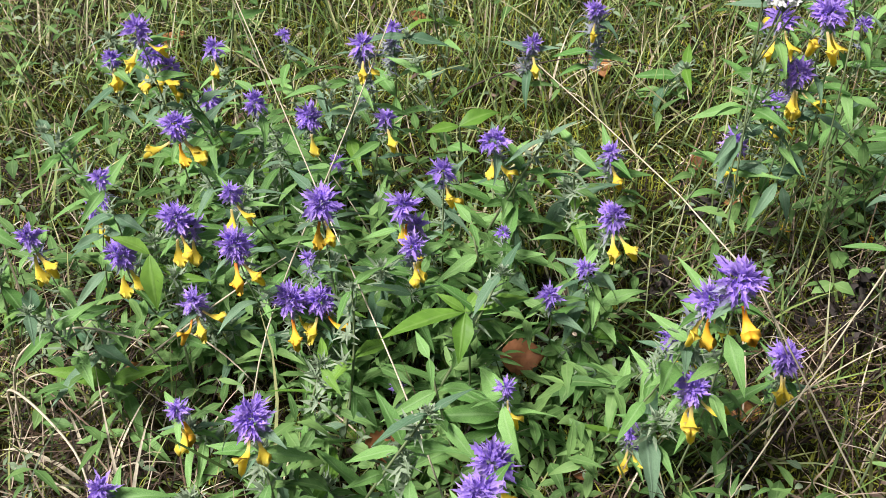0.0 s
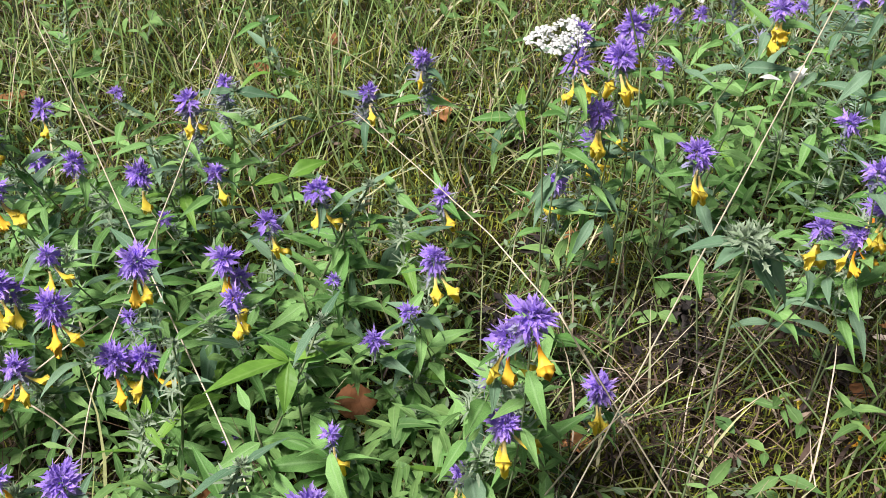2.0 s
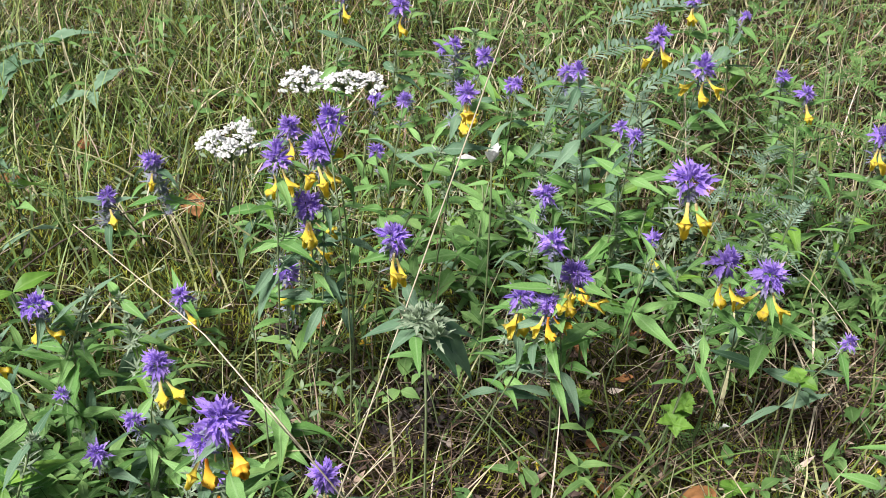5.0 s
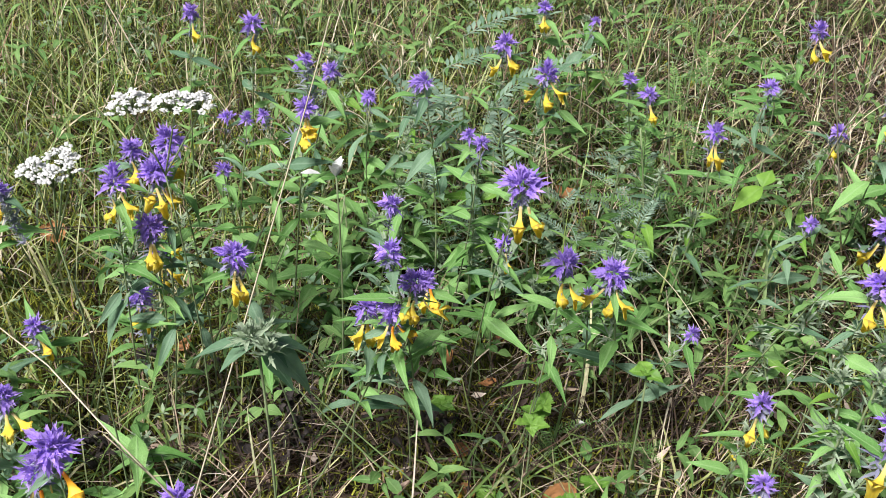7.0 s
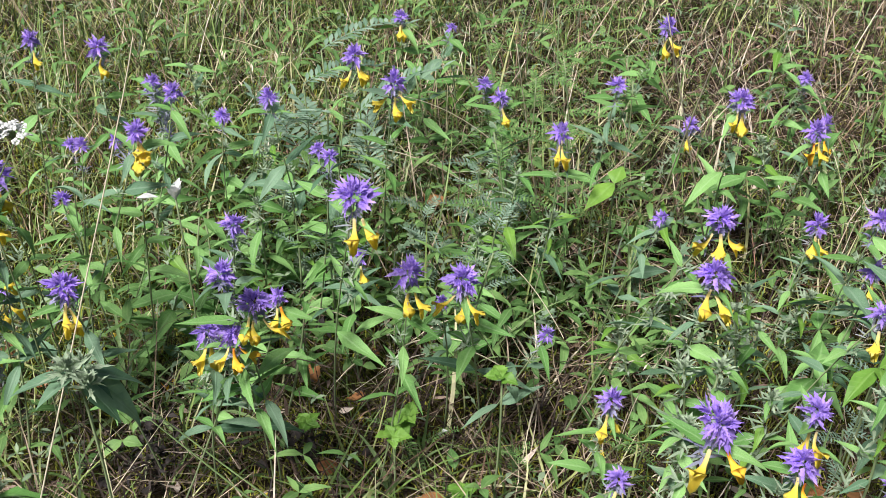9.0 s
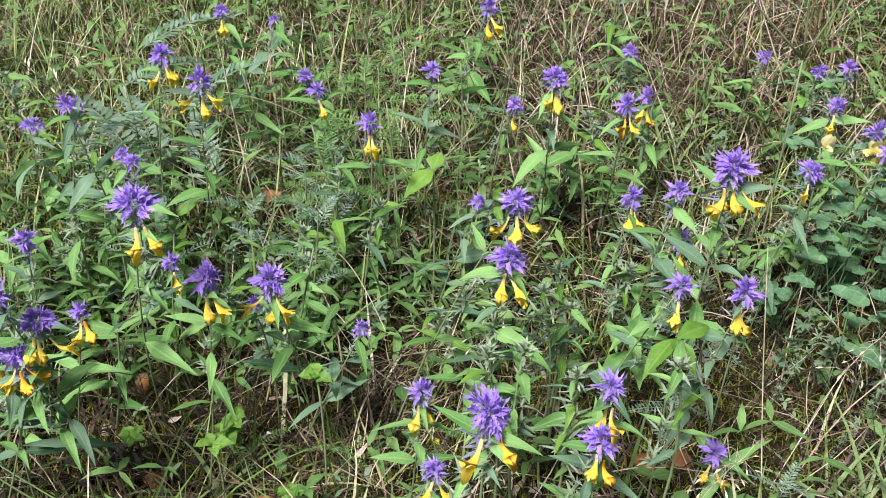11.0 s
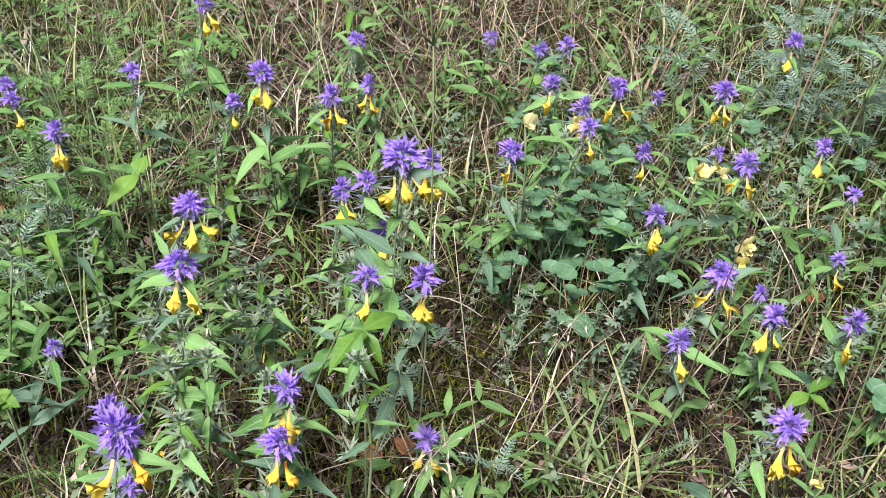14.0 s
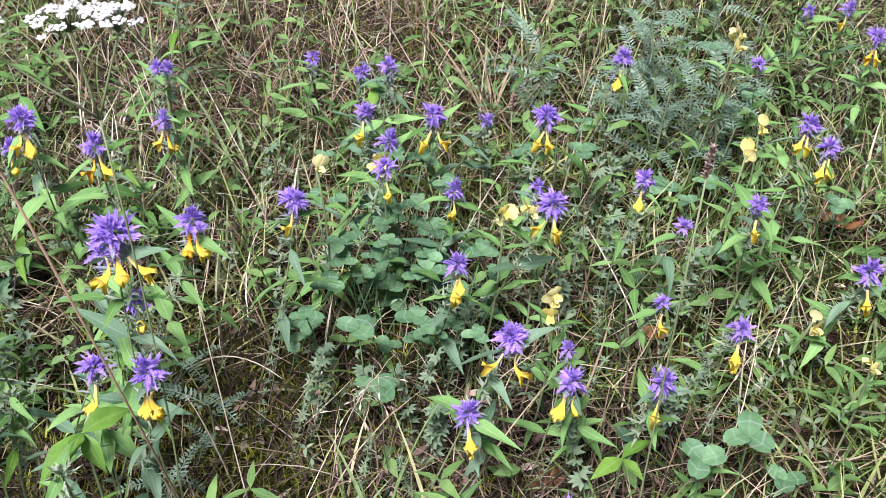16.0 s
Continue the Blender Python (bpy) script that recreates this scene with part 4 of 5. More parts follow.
def feathery(name, x, y, meshes, count, height, label, category, group, seed, scale=1.0, mat=None):
    r = random.Random(seed)
    plant = thing(name, x, y, gz(x, y), label, category, group)
    tip = Vector((r.uniform(-0.03, 0.03), r.uniform(-0.03, 0.03), height))
    pts = bowed((0, 0, -0.004), tip, 0, 6, (0.006, 0.004, 0))
    part("stem", joined("stem", [tube_piece(pts, [0.0012, 0.0011, 0.001, 0.0009, 0.0008, 0.0007])]), STEM, plant)
    for k in range(count):
        s = 0.25 + 0.75 * k / max(1, count - 1)
        i = min(int(s * 5), 4)
        part("leaf", r.choice(meshes), mat or LEAF_VETCH, plant, turn(k * 2.4 + r.uniform(-0.4, 0.4), r.uniform(-0.1, 0.5), r.uniform(-0.3, 0.3), pts[i].lerp(pts[i + 1], s * 5 - i), scale * r.uniform(0.8, 1.15)))


r = random.Random(9)
VETCH_WORDS = ("tufted vetch with small paired green leaflets", "vetch", "vetch plants")
for k in range(24):
    a, q = r.uniform(0, 6.28), r.random() ** 0.5
    x, y = (0.62 + 0.16 * q * math.cos(a), 0.68 + 0.15 * q * math.sin(a)) if k < 7 else (1.36 + 0.11 * q * math.cos(a), 0.34 + 0.10 * q * math.sin(a)) if k < 17 else (1.46 + 0.14 * q * math.cos(a), 0.46 + 0.12 * q * math.sin(a))
    feathery("vetch", x, y, PINNATE, 7, r.uniform(0.1, 0.17), *VETCH_WORDS, 700 + k, 0.75 if k < 7 else 1.0)
for k in range(5):
    feathery("vetch", r.uniform(0.45, 1.0), r.uniform(0.2, 0.45), PINNATE, 5, r.uniform(0.05, 0.1), *VETCH_WORDS, 740 + k, 0.8)
YARROW_WORDS = ("low feathery grey-green yarrow leaves in the grass", "yarrow", "feathery leaf rosettes")
for k, (x, y) in enumerate(((0.5, 0.47), (0.56, 0.44), (0.62, 0.42), (0.78, 0.66), (1.3, 0.5), (0.02, 0.9), (0.66, 0.8), (0.57, 0.74), (0.72, 0.72))):
    feathery("yarrow_rosette", x, y, FERNY, 5, 0.04, *YARROW_WORDS, 780 + k, 0.45, LEAF_HERB)
for k, (x, y, h) in enumerate(((0.565, 0.86, 0.17), (0.61, 0.83, 0.13), (0.55, 0.88, 0.14))):
    feathery("fern", x, y, FROND, 3, h, "pale green fern fronds among the grass", "fern", "fern fronds", 800 + k, 0.9)


for k, (x, y, h) in enumerate(((0.655, 0.615, 0.19), (0.705, 0.61, 0.19), (0.735, 0.745, 0.15), (0.80, 0.75, 0.16), (0.855, 0.885, 0.15), (0.76, 0.83, 0.16), (0.835, 0.71, 0.15), (0.68, 0.70, 0.15))):
    feathery("tansy", x, y, FERNY, 8, h, "tansy with large feathery blue-green leaves", "wild plant", "feathery tansy plants", 820 + k, 0.7, LEAF_FEATHER)


def yarrow(x, y, z, domes, seed):
    """White flat flower heads on a thin branching stem."""
    r = random.Random(seed)
    bx, by = x + 0.01, y + 0.02
    plant = thing("yarrow", bx, by, gz(bx, by), "tall yarrow with flat white flower clusters on a thin stem", "wildflower", "white yarrow")
    fork = Vector((x - bx, y - by, z - gz(bx, by) - 0.055))
    part("stem", joined("stem", [tube_piece(bowed((0, 0, -0.004), fork, 0, 8, (0.006, 0.0, 0)), [0.0007 - 0.00003 * i for i in range(8)])]), STEM, plant)
    for dx, dy, wide, deep, n in domes:
        top = fork + Vector((dx, dy, 0.055))
        cluster = part("umbel", joined("branch", [tube_piece(bowed(fork, top - Vector((0, 0, 0.012)), 0, 4), [0.0006, 0.0006, 0.0005, 0.0005])]), STEM, plant, None, "flat white flower cluster")
        stalks = []
        for k in range(n):
            q, a = math.sqrt((k + 0.5) / n), k * 2.4 + r.uniform(-0.2, 0.2)
            at = top + Vector((q * wide * math.cos(a), q * deep * math.sin(a), -0.007 * q * q + r.uniform(-0.002, 0.002)))
            part("floret", r.choice(FLORETS), WHITE, cluster, turn(r.uniform(0, 6.28), r.uniform(-0.35, 0.35), r.uniform(-0.35, 0.35), at, r.uniform(0.7, 1.0)))["kind"] = "stuff"
            stalks.append(tube_piece([top - Vector((0, 0, 0.012)), (top - Vector((0, 0, 0.008))).lerp(at, 0.6), at], [0.0004] * 3, 3))
        part("stalk_spray", joined("stalk_spray", stalks), STEM, cluster)["kind"] = "stuff"


def floret_piece(r, seed):
    """A small ruffled disc of joined white petals with a raised middle."""
    v, f, u = [(0, 0, 0.0010)], [], [(0.3, 0.5)]
    n = 15
    for ring in range(2):
        for k in range(n):
            a = 2 * math.pi * k / n
            lobe = 0.7 + 0.3 * abs(math.sin(2.5 * a + seed)) ** 0.6
            rad = (0.0008, 0.0017 * lobe * r.uniform(0.9, 1.1))[ring]
            v.append((rad * math.cos(a), rad * math.sin(a), (0.0007, r.uniform(-0.0004, 0.0003))[ring]))
            u.append((0.3, 0.5))
    for k in range(n):
        q = (k + 1) % n
        f.append((0, 1 + k, 1 + q))
        f.append((1 + k, 1 + n + k, 1 + n + q, 1 + q))
    return v, f, u


def floret_mesh(seed):
    """A tight bunch of such discs at different heights."""
    r = random.Random(seed)
    out = []
    for k in range(6):
        a, q = k * 1.26, 0.0 if k == 5 else r.uniform(0.0018, 0.0026)
        out.append(moved(floret_piece(r, seed + k), turn(r.uniform(0, 6.28), r.uniform(-0.5, 0.5), r.uniform(-0.5, 0.5), (q * math.cos(a), q * math.sin(a), r.uniform(-0.001, 0.0012)), r.uniform(0.7, 1.05))))
    return joined("floret", out)


FLORETS = [floret_mesh(k) for k in range(4)]
yarrow(0.166, 0.490, 0.350, ((-0.004, -0.004, 0.008, 0.009, 13), (0.011, 0.005, 0.009, 0.008, 13), (0.004, -0.014, 0.007, 0.005, 10), (0.014, -0.008, 0.006, 0.006, 9)), 1)
yarrow(0.737, 0.246, 0.465, ((-0.004, 0.002, 0.017, 0.013, 26), (-0.038, 0.020, 0.013, 0.011, 18), (0.010, -0.012, 0.009, 0.008, 14)), 3)
yarrow(0.234, 0.537, 0.353, ((-0.014, 0.004, 0.014, 0.011, 26), (0.010, -0.002, 0.014, 0.011, 26), (0.024, -0.006, 0.009, 0.008, 16)), 2)


def vetchling(x, y, z, flowers, seed):
    r = random.Random(seed)
    bx, by = x + r.uniform(-0.02, 0.02), y + r.uniform(0, 0.03)
    plant = thing("meadow_vetchling", bx, by, gz(bx, by), "meadow vetchling with pale yellow pea flowers on a thin stem", "wildflower", "pale yellow pea flowers")
    tip = Vector((x - bx, y - by, z - gz(bx, by)))
    pts = bowed((0, 0, -0.004), tip, 0, 6, (0.008, 0, 0))
    part("stem", joined("stem", [tube_piece(pts, [0.0009] * 6)]), STEM, plant)
    for k in range(flowers):
        a = r.uniform(0, 6.28)
        part("flower", r.choice(PEAS), PALE, plant, turn(a, r.uniform(-0.4, 0.5), r.uniform(-0.6, 0.6), tip + Vector((0, 0, -0.006 * k)), r.uniform(0.9, 1.3)))
    for k in range(3):
        for sgn in (0, math.pi):
            leaf_part(plant, r, LEAF, turn(k * 1.7 + sgn, 0.4, 0, pts[2 + k], 0.026))


def pea_mesh(seed):
    """A pea flower along +y: a round standard bent back, two wings and the keel between them."""
    r = random.Random(seed)
    return joined("flower", [moved(round_piece(0.0085, 0.0100, 0.25, r.uniform(-0.5, -0.2)), turn(0, r.uniform(0.9, 1.3), 0, (0, 0.003, 0.001))),
                             moved(round_piece(0.0085, 0.0045, 0.5, 0.3), turn(0.22, 0.1, 0.7)), moved(round_piece(0.0085, 0.0045, 0.5, 0.3), turn(-0.22, 0.1, -0.7)),
                             moved(leaf_piece(0.0065, 0.004, -0.5, 0.9, 6, 0.6), turn(0, -0.3))])


PEAS = [pea_mesh(k) for k in range(3)]
for k, (x, y, z, n) in enumerate(((0.952, 0.374, 0.228, 1), (1.025, 0.256, 0.215, 3), (1.007, 0.190, 0.190, 4), (1.197, 0.170, 0.229, 2), (1.278, 0.204, 0.205, 2), (1.330, 0.268, 0.250, 4),
                                  (1.171, 0.076, 0.140, 3), (1.00, 0.36, 0.22, 3), (1.05, 0.25, 0.21, 2), (1.15, 0.02, 0.15, 2), (0.93, 0.05, 0.1, 1), (1.02, 0.06, 0.12, 2))):
    vetchling(x, y, z, n, 850 + k)


def open_grass(x, y):
    """Mossy grass behind the first stand, where hardly any herbs grow."""
    return float(np.clip(patch(x, y, 0.02, 1.05, 0.36) + patch(x, y, 0.15, 0.84, 0.14) + patch(x, y, 0.16, 0.70, 0.07), 0, 1))


def herb_cover(name, n, box, size, height, keep, seed, peak, aspect, label, mat=LEAF_HERB):
    """Countless small leaves near the ground, each on its own short stalk."""
    r = random.Random(seed)
    out = []
    kinds = [leaf_piece(1.0, aspect * q, 0.3 + 0.2 * k, 0.25, 4, peak, 0.1, 1) for k, q in enumerate((0.9, 1.0, 1.15))]
    while len(out) < n:
        x, y = r.uniform(box[0], box[1]), r.uniform(box[2], box[3])
        if r.random() < keep(x, y):
            z, az = gz(x, y) + r.uniform(0.3, 1) * height, r.uniform(0, 6.28)
            for k in range(r.choice((1, 2, 2, 3))):
                out.append(moved(r.choice(kinds), turn(az + k * 2.1, r.uniform(-0.3, 0.5), r.uniform(-0.4, 0.4), (x, y, z), r.uniform(*size))))
    me = joined(name, out)
    me.materials.append(mat)
    tagged(new(name, me), label, "plants", kind="stuff")


herb_cover("low_herb_leaves", 3600, (-0.6, 1.8, 0.0, 1.3), (0.010, 0.022), 0.06, lambda x, y: (0.10 + 0.8 * float(leafy(x, y))) * (1 - 0.7 * float(bare(x, y))) * float(tufted(x, y, 0.1, 5.0)) * (1 - 0.85 * open_grass(x, y)), 31, 0.4, 0.55, "small oval green leaves of low herbs in the grass")
herb_cover("narrow_herb_leaves", 5200, (-0.6, 1.8, 0.0, 1.4), (0.014, 0.032), 0.10, lambda x, y: (0.14 + 0.8 * float(leafy(x, y))) * (1 - 0.9 * float(bare(x, y))) * float(tufted(x, y, 0.09, 7.0)) * (1 - 0.85 * open_grass(x, y)), 32, 0.3, 0.26, "narrow pointed green leaves scattered through the meadow")
herb_cover("tiny_herb_leaves", 9000, (-0.6, 1.8, 0.0, 1.4), (0.005, 0.012), 0.07, lambda x, y: (0.5 - 0.45 * float(bare(x, y))) * (1 - 0.8 * float(cushion(x, y))) * float(tufted(x, y, 0.13, 9.0)) * (1 - 0.6 * open_grass(x, y)), 33, 0.4, 0.4, "tiny grey-green leaves of low creeping herbs", LEAF_BEDSTRAW)


# ---- single broad leaves and seedlings ----
def broad_plant(name, x, y, z, leaves, mat, label, category, seed, teeth=0.0):
    """A low stem with a few large leaves: (azimuth, elevation, length, width share)."""
    r = random.Random(seed)
    plant = thing(name, x, y, gz(x, y), label, category)
    h = z - gz(x, y)
    part("stem", joined("stem", [tube_piece(bowed((0, 0, -0.004), (0, 0, h), 0, 5, (0.004, 0.003, 0)), [0.0008] * 5)]), STEM, plant)
    for az, el, ln, wd in leaves:
        part("leaf", joined("leaf", [leaf_piece(ln, ln * wd, r.uniform(0.2, 0.6), 0.25, 16 if teeth else 10, 0.38, 0.4 if teeth else 0.2, 3, teeth)]), mat, plant, turn(az, el, r.uniform(-0.3, 0.3), (0, 0, h)))


SEEDLING = "lime green seedling with large pointed veined leaves"
broad_plant("seedling", 0.014, 0.466, 0.132, ((2.0, 0.05, 0.058, 0.32), (3.0, -0.45, 0.034, 0.42), (4.95, 0.2, 0.042, 0.32), (5.6, 0.5, 0.022, 0.36), (1.2, 0.45, 0.022, 0.36)), LEAF_LIME, SEEDLING, "seedling", 1)
broad_plant("seedling", 0.012, 0.655, 0.135, ((5.1, 0.3, 0.036, 0.42), (2.0, 0.1, 0.028, 0.4)), LEAF_LIME, SEEDLING, "seedling", 2)
broad_plant("seedling", -0.192, 0.515, 0.135, ((3.3, -0.9, 0.038, 0.42), (1.2, 0.3, 0.03, 0.4)), LEAF_LIME, SEEDLING, "seedling", 3)
broad_plant("seedling", 0.699, 0.545, 0.196, ((1.9, -0.2, 0.038, 0.45), (5.3, 0.6, 0.018, 0.95)), LEAF_LIME, SEEDLING, "seedling", 4)
broad_plant("seedling", 0.700, 0.262, 0.224, ((1.75, -0.25, 0.036, 0.40), (4.75, 0.0, 0.034, 0.42), (3.1, -0.5, 0.026, 0.40), (2.4, 0.2, 0.024, 0.36)), LEAF_LIME, SEEDLING, "seedling", 5)
broad_plant("seedling", 0.98, 0.10, 0.12, ((1.5, 0.1, 0.03, 0.4), (4.6, 0.1, 0.032, 0.36), (3.0, 0.0, 0.022, 0.4)), LEAF_LIME, SEEDLING, "seedling", 7)
broad_plant("seedling", 0.739, 0.336, 0.14, ((5.4, 0.2, 0.040, 0.46), (1.9, 0.0, 0.044, 0.42), (3.6, -0.7, 0.038, 0.44), (2.8, -0.3, 0.03, 0.42)), LEAF, "green seedling with large pointed veined leaves", "seedling", 8)
for k, (x, y) in enumerate(((0.0, 1.271), (-0.057, 1.176), (0.062, 1.118), (-0.036, 1.157))):
    broad_plant("thistle_rosette", x, y, gz(x, y) + 0.05, ((4.6 + 0.5 * k, 0.25, 0.075, 0.32), (1.9, 0.1, 0.055, 0.34), (3.2, 0.2, 0.045, 0.34)), LEAF_BLUE, "low plant with broad grey-green toothed leaves in the grass", "wild plant", 60 + k, 0.16)
for k, (x, y, z) in enumerate(((0.737, 0.337, 0.156), (1.0, 0.153, 0.094))):
    broad_plant("young_cow_wheat", x, y, z, tuple((0.6 + 1.05 * q + 0.4 * k, 0.2 - 0.2 * (q % 3), 0.020 + 0.004 * ((q + k) % 4), 0.33) for q in range(6)), LEAF, "young cow-wheat with a whorl of pointed light green leaves", "wild plant", 80 + k)
LOBED = "low herb with pale green scalloped leaves"
for k, (x, y, z) in enumerate(((0.481, 0.484, 0.066), (0.458, 0.448, 0.098), (0.418, 0.52, 0.063), (0.526, 0.415, 0.156), (0.501, 0.418, 0.049), (0.487, 0.483, 0.076), (0.42, 0.43, 0.05), (0.47, 0.4, 0.06))):
    broad_plant("scalloped_herb", x, y, z, ((0.5 + k, 0.3, 0.014, 0.8), (1.9 + k, 0.0, 0.012, 0.8), (3.1 + k, 0.1, 0.015, 0.8), (4.4 + k, 0.2, 0.013, 0.85), (5.4 + k, 0.5, 0.010, 0.85)), LEAF_LIME, LOBED, "herb", 20 + k, 0.13)
broad_plant("green_headed_plant", 0.256, 0.388, 0.28, ((4.3, -0.75, 0.048, 0.36), (4.8, -0.5, 0.044, 0.36), (3.9, -0.9, 0.034, 0.38), (1.5, 0.0, 0.035, 0.34), (2.2, 0.1, 0.03, 0.34)), LEAF_BLUE, "blue-green leafy plant with a spiky pale green head", "wild plant", 6)
_top = thing("green_bract_head", 0.256, 0.388, 0.28, "spiky pale green flower head before blooming", "wild plant")
for k in range(4):
    part("bract_tuft", GREEN_TUFTS[k % len(GREEN_TUFTS)], BRACT_PALE, _top, Matrix.Translation((0.009 * (k % 2) - 0.006, 0.003 - 0.005 * k, 0.003 + 0.004 * (k % 3))) @ Matrix.Rotation(1.7 * k, 4, "Z") @ Matrix.Scale(0.95, 4))


# ---- fallen leaves ----
def fallen_leaf(x, y, size, seed, dark=False, z=None):
    r = random.Random(seed)
    if dark:
        size *= 0.5
    # a rounded, toothed blade, curled along its length and crumpled
    v, f, u = [], [], []
    broad, curl, roll, ripple = size * r.uniform(0.52, 0.8), r.uniform(-0.5, 0.9), r.uniform(-0.6, 0.9), r.uniform(0, 6.28)
    for i in range(15):
        t = i / 14
        w = broad / 2 * max(0.04, math.sin(math.pi * (0.02 + 0.97 * t ** 0.85)) ** 0.8) * (1.07 if i % 2 else 0.95)
        for c in range(-3, 4):
            k = c / 3
            v.append((k * w + r.gauss(0, 0.008) * size, size * t, size * (curl * (t - 0.5) ** 2 + 0.05 * math.sin(7 * t + ripple + 3 * k)) + roll * w * k * k + r.gauss(0, 0.012) * size))
            u.append((k * 0.5, t))
    f = [(i * 7 + c, i * 7 + c + 1, i * 7 + c + 8, i * 7 + c + 7) for i in range(14) for c in range(6)]
    v = np.array(v)
    p = (v, f, u)
    me = joined("fallen_leaf", [p])
    me.materials.append(LEAF_DARK_DEAD if dark else LEAF_DEAD)
    ob = tagged(new("fallen_leaf", me), "dark withered curled leaf lying in the grass" if dark else "dry brown fallen birch leaf lying in the grass", "leaf", "fallen leaves")
    ob.matrix_basis = turn(r.uniform(0, 6.28), r.uniform(-0.2, 0.2), r.uniform(-0.3, 0.3), (x, y, gz(x, y) + r.uniform(0.014, 0.03)))
    if z is not None:
        # propped up on the stems, its face turned to the open side
        ob.matrix_basis = Matrix.Translation((x, y, z)) @ Matrix.Rotation(0.55, 4, "X") @ Matrix.Rotation(r.uniform(0, 6.28), 4, "Z") @ Matrix.Translation((0, -size / 2, 0))


fallen_leaf(-0.038, 0.423, 0.027, 900, False, 0.05)
fallen_leaf(0.211, 0.475, 0.024, 901, False, 0.022)
fallen_leaf(0.055, 0.497, 0.031, 902, False, 0.055)
fallen_leaf(-0.020, 0.994, 0.03, 903)
fallen_leaf(-0.270, 0.983, 0.03, 904)
fallen_leaf(-0.214, 0.486, 0.018, 905, False, 0.05)
fallen_leaf(0.094, 0.415, 0.018, 906)
fallen_leaf(0.046, 1.035, 0.02, 907)
fallen_leaf(0.150, 0.917, 0.035, 910)
fallen_leaf(0.235, 0.681, 0.022, 915)
fallen_leaf(0.409, 0.456, 0.015, 916)
fallen_leaf(0.225, 0.756, 0.022, 919)
fallen_leaf(0.422, 1.340, 0.025, 920)
fallen_leaf(0.490, 0.425, 0.03, 921)
fallen_leaf(0.480, 0.550, 0.016, 922)
fallen_leaf(0.415, 0.492, 0.018, 923)
fallen_leaf(0.760, 0.288, 0.020, 924, False, 0.062)
fallen_leaf(0.742, 0.311, 0.022, 925, False, 0.042)
fallen_leaf(0.655, 0.788, 0.03, 926)
fallen_leaf(0.448, 0.581, 0.022, 927)
fallen_leaf(0.455, 0.720, 0.025, 928)
fallen_leaf(0.497, 0.607, 0.02, 929)
fallen_leaf(1.230, 0.633, 0.02, 933)
fallen_leaf(0.974, 0.167, 0.035, 934)
fallen_leaf(1.391, 0.180, 0.04, 935)
fallen_leaf(1.167, 0.188, 0.03, 936)
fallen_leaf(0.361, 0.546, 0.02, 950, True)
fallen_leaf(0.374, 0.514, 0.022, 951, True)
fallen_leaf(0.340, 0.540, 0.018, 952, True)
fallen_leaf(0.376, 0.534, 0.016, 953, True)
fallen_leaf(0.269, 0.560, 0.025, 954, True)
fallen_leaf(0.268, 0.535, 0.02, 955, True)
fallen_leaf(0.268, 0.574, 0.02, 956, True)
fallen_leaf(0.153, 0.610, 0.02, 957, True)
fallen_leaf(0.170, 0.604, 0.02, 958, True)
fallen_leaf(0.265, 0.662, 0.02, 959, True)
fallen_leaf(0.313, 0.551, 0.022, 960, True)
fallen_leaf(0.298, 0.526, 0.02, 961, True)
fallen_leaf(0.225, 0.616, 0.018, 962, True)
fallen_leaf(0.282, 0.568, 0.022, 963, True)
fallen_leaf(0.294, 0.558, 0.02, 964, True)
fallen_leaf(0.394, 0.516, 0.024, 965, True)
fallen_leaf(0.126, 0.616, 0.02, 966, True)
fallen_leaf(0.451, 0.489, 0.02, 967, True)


def fallen_petal(x, y, old, seed):
    r = random.Random(seed)
    ob = new("fallen_flower", (OLD_COROLLAS if old else COROLLAS)[seed % 4])
    tagged(ob, "faded orange flower fallen on the ground" if old else "yellow flower fallen into the grass", "petal", "fallen flowers")
    ob.matrix_basis = turn(r.uniform(0, 6.28), r.uniform(-0.3, 0.3), 0, (x, y, gz(x, y) + 0.022), 0.62)


fallen_petal(0.397, 0.438, True, 0)
fallen_petal(0.422, 0.421, True, 1)
fallen_petal(0.369, 0.470, False, 2)
fallen_petal(0.476, 0.527, False, 3)
fallen_petal(-0.159, 0.525, False, 4)
fallen_petal(-0.068, 0.542, False, 5)
fallen_petal(-0.283, 0.407, True, 6)
fallen_petal(-0.211, 0.520, False, 7)
fallen_petal(0.283, 0.650, True, 8)
fallen_petal(0.344, 0.643, True, 9)
fallen_petal(0.332, 0.638, True, 10)
fallen_petal(0.368, 0.469, False, 11)
fallen_petal(0.289, 0.709, False, 12)
fallen_petal(0.402, 0.438, True, 13)
fallen_petal(0.317, 0.721, False, 14)
fallen_petal(0.625, 0.412, False, 15)
fallen_petal(1.033, 0.165, False, 16)
fallen_petal(1.007, 0.109, False, 17)
fallen_petal(1.015, 0.166, False, 18)
fallen_petal(0.579, 0.755, False, 19)
fallen_petal(0.541, 0.672, False, 20)


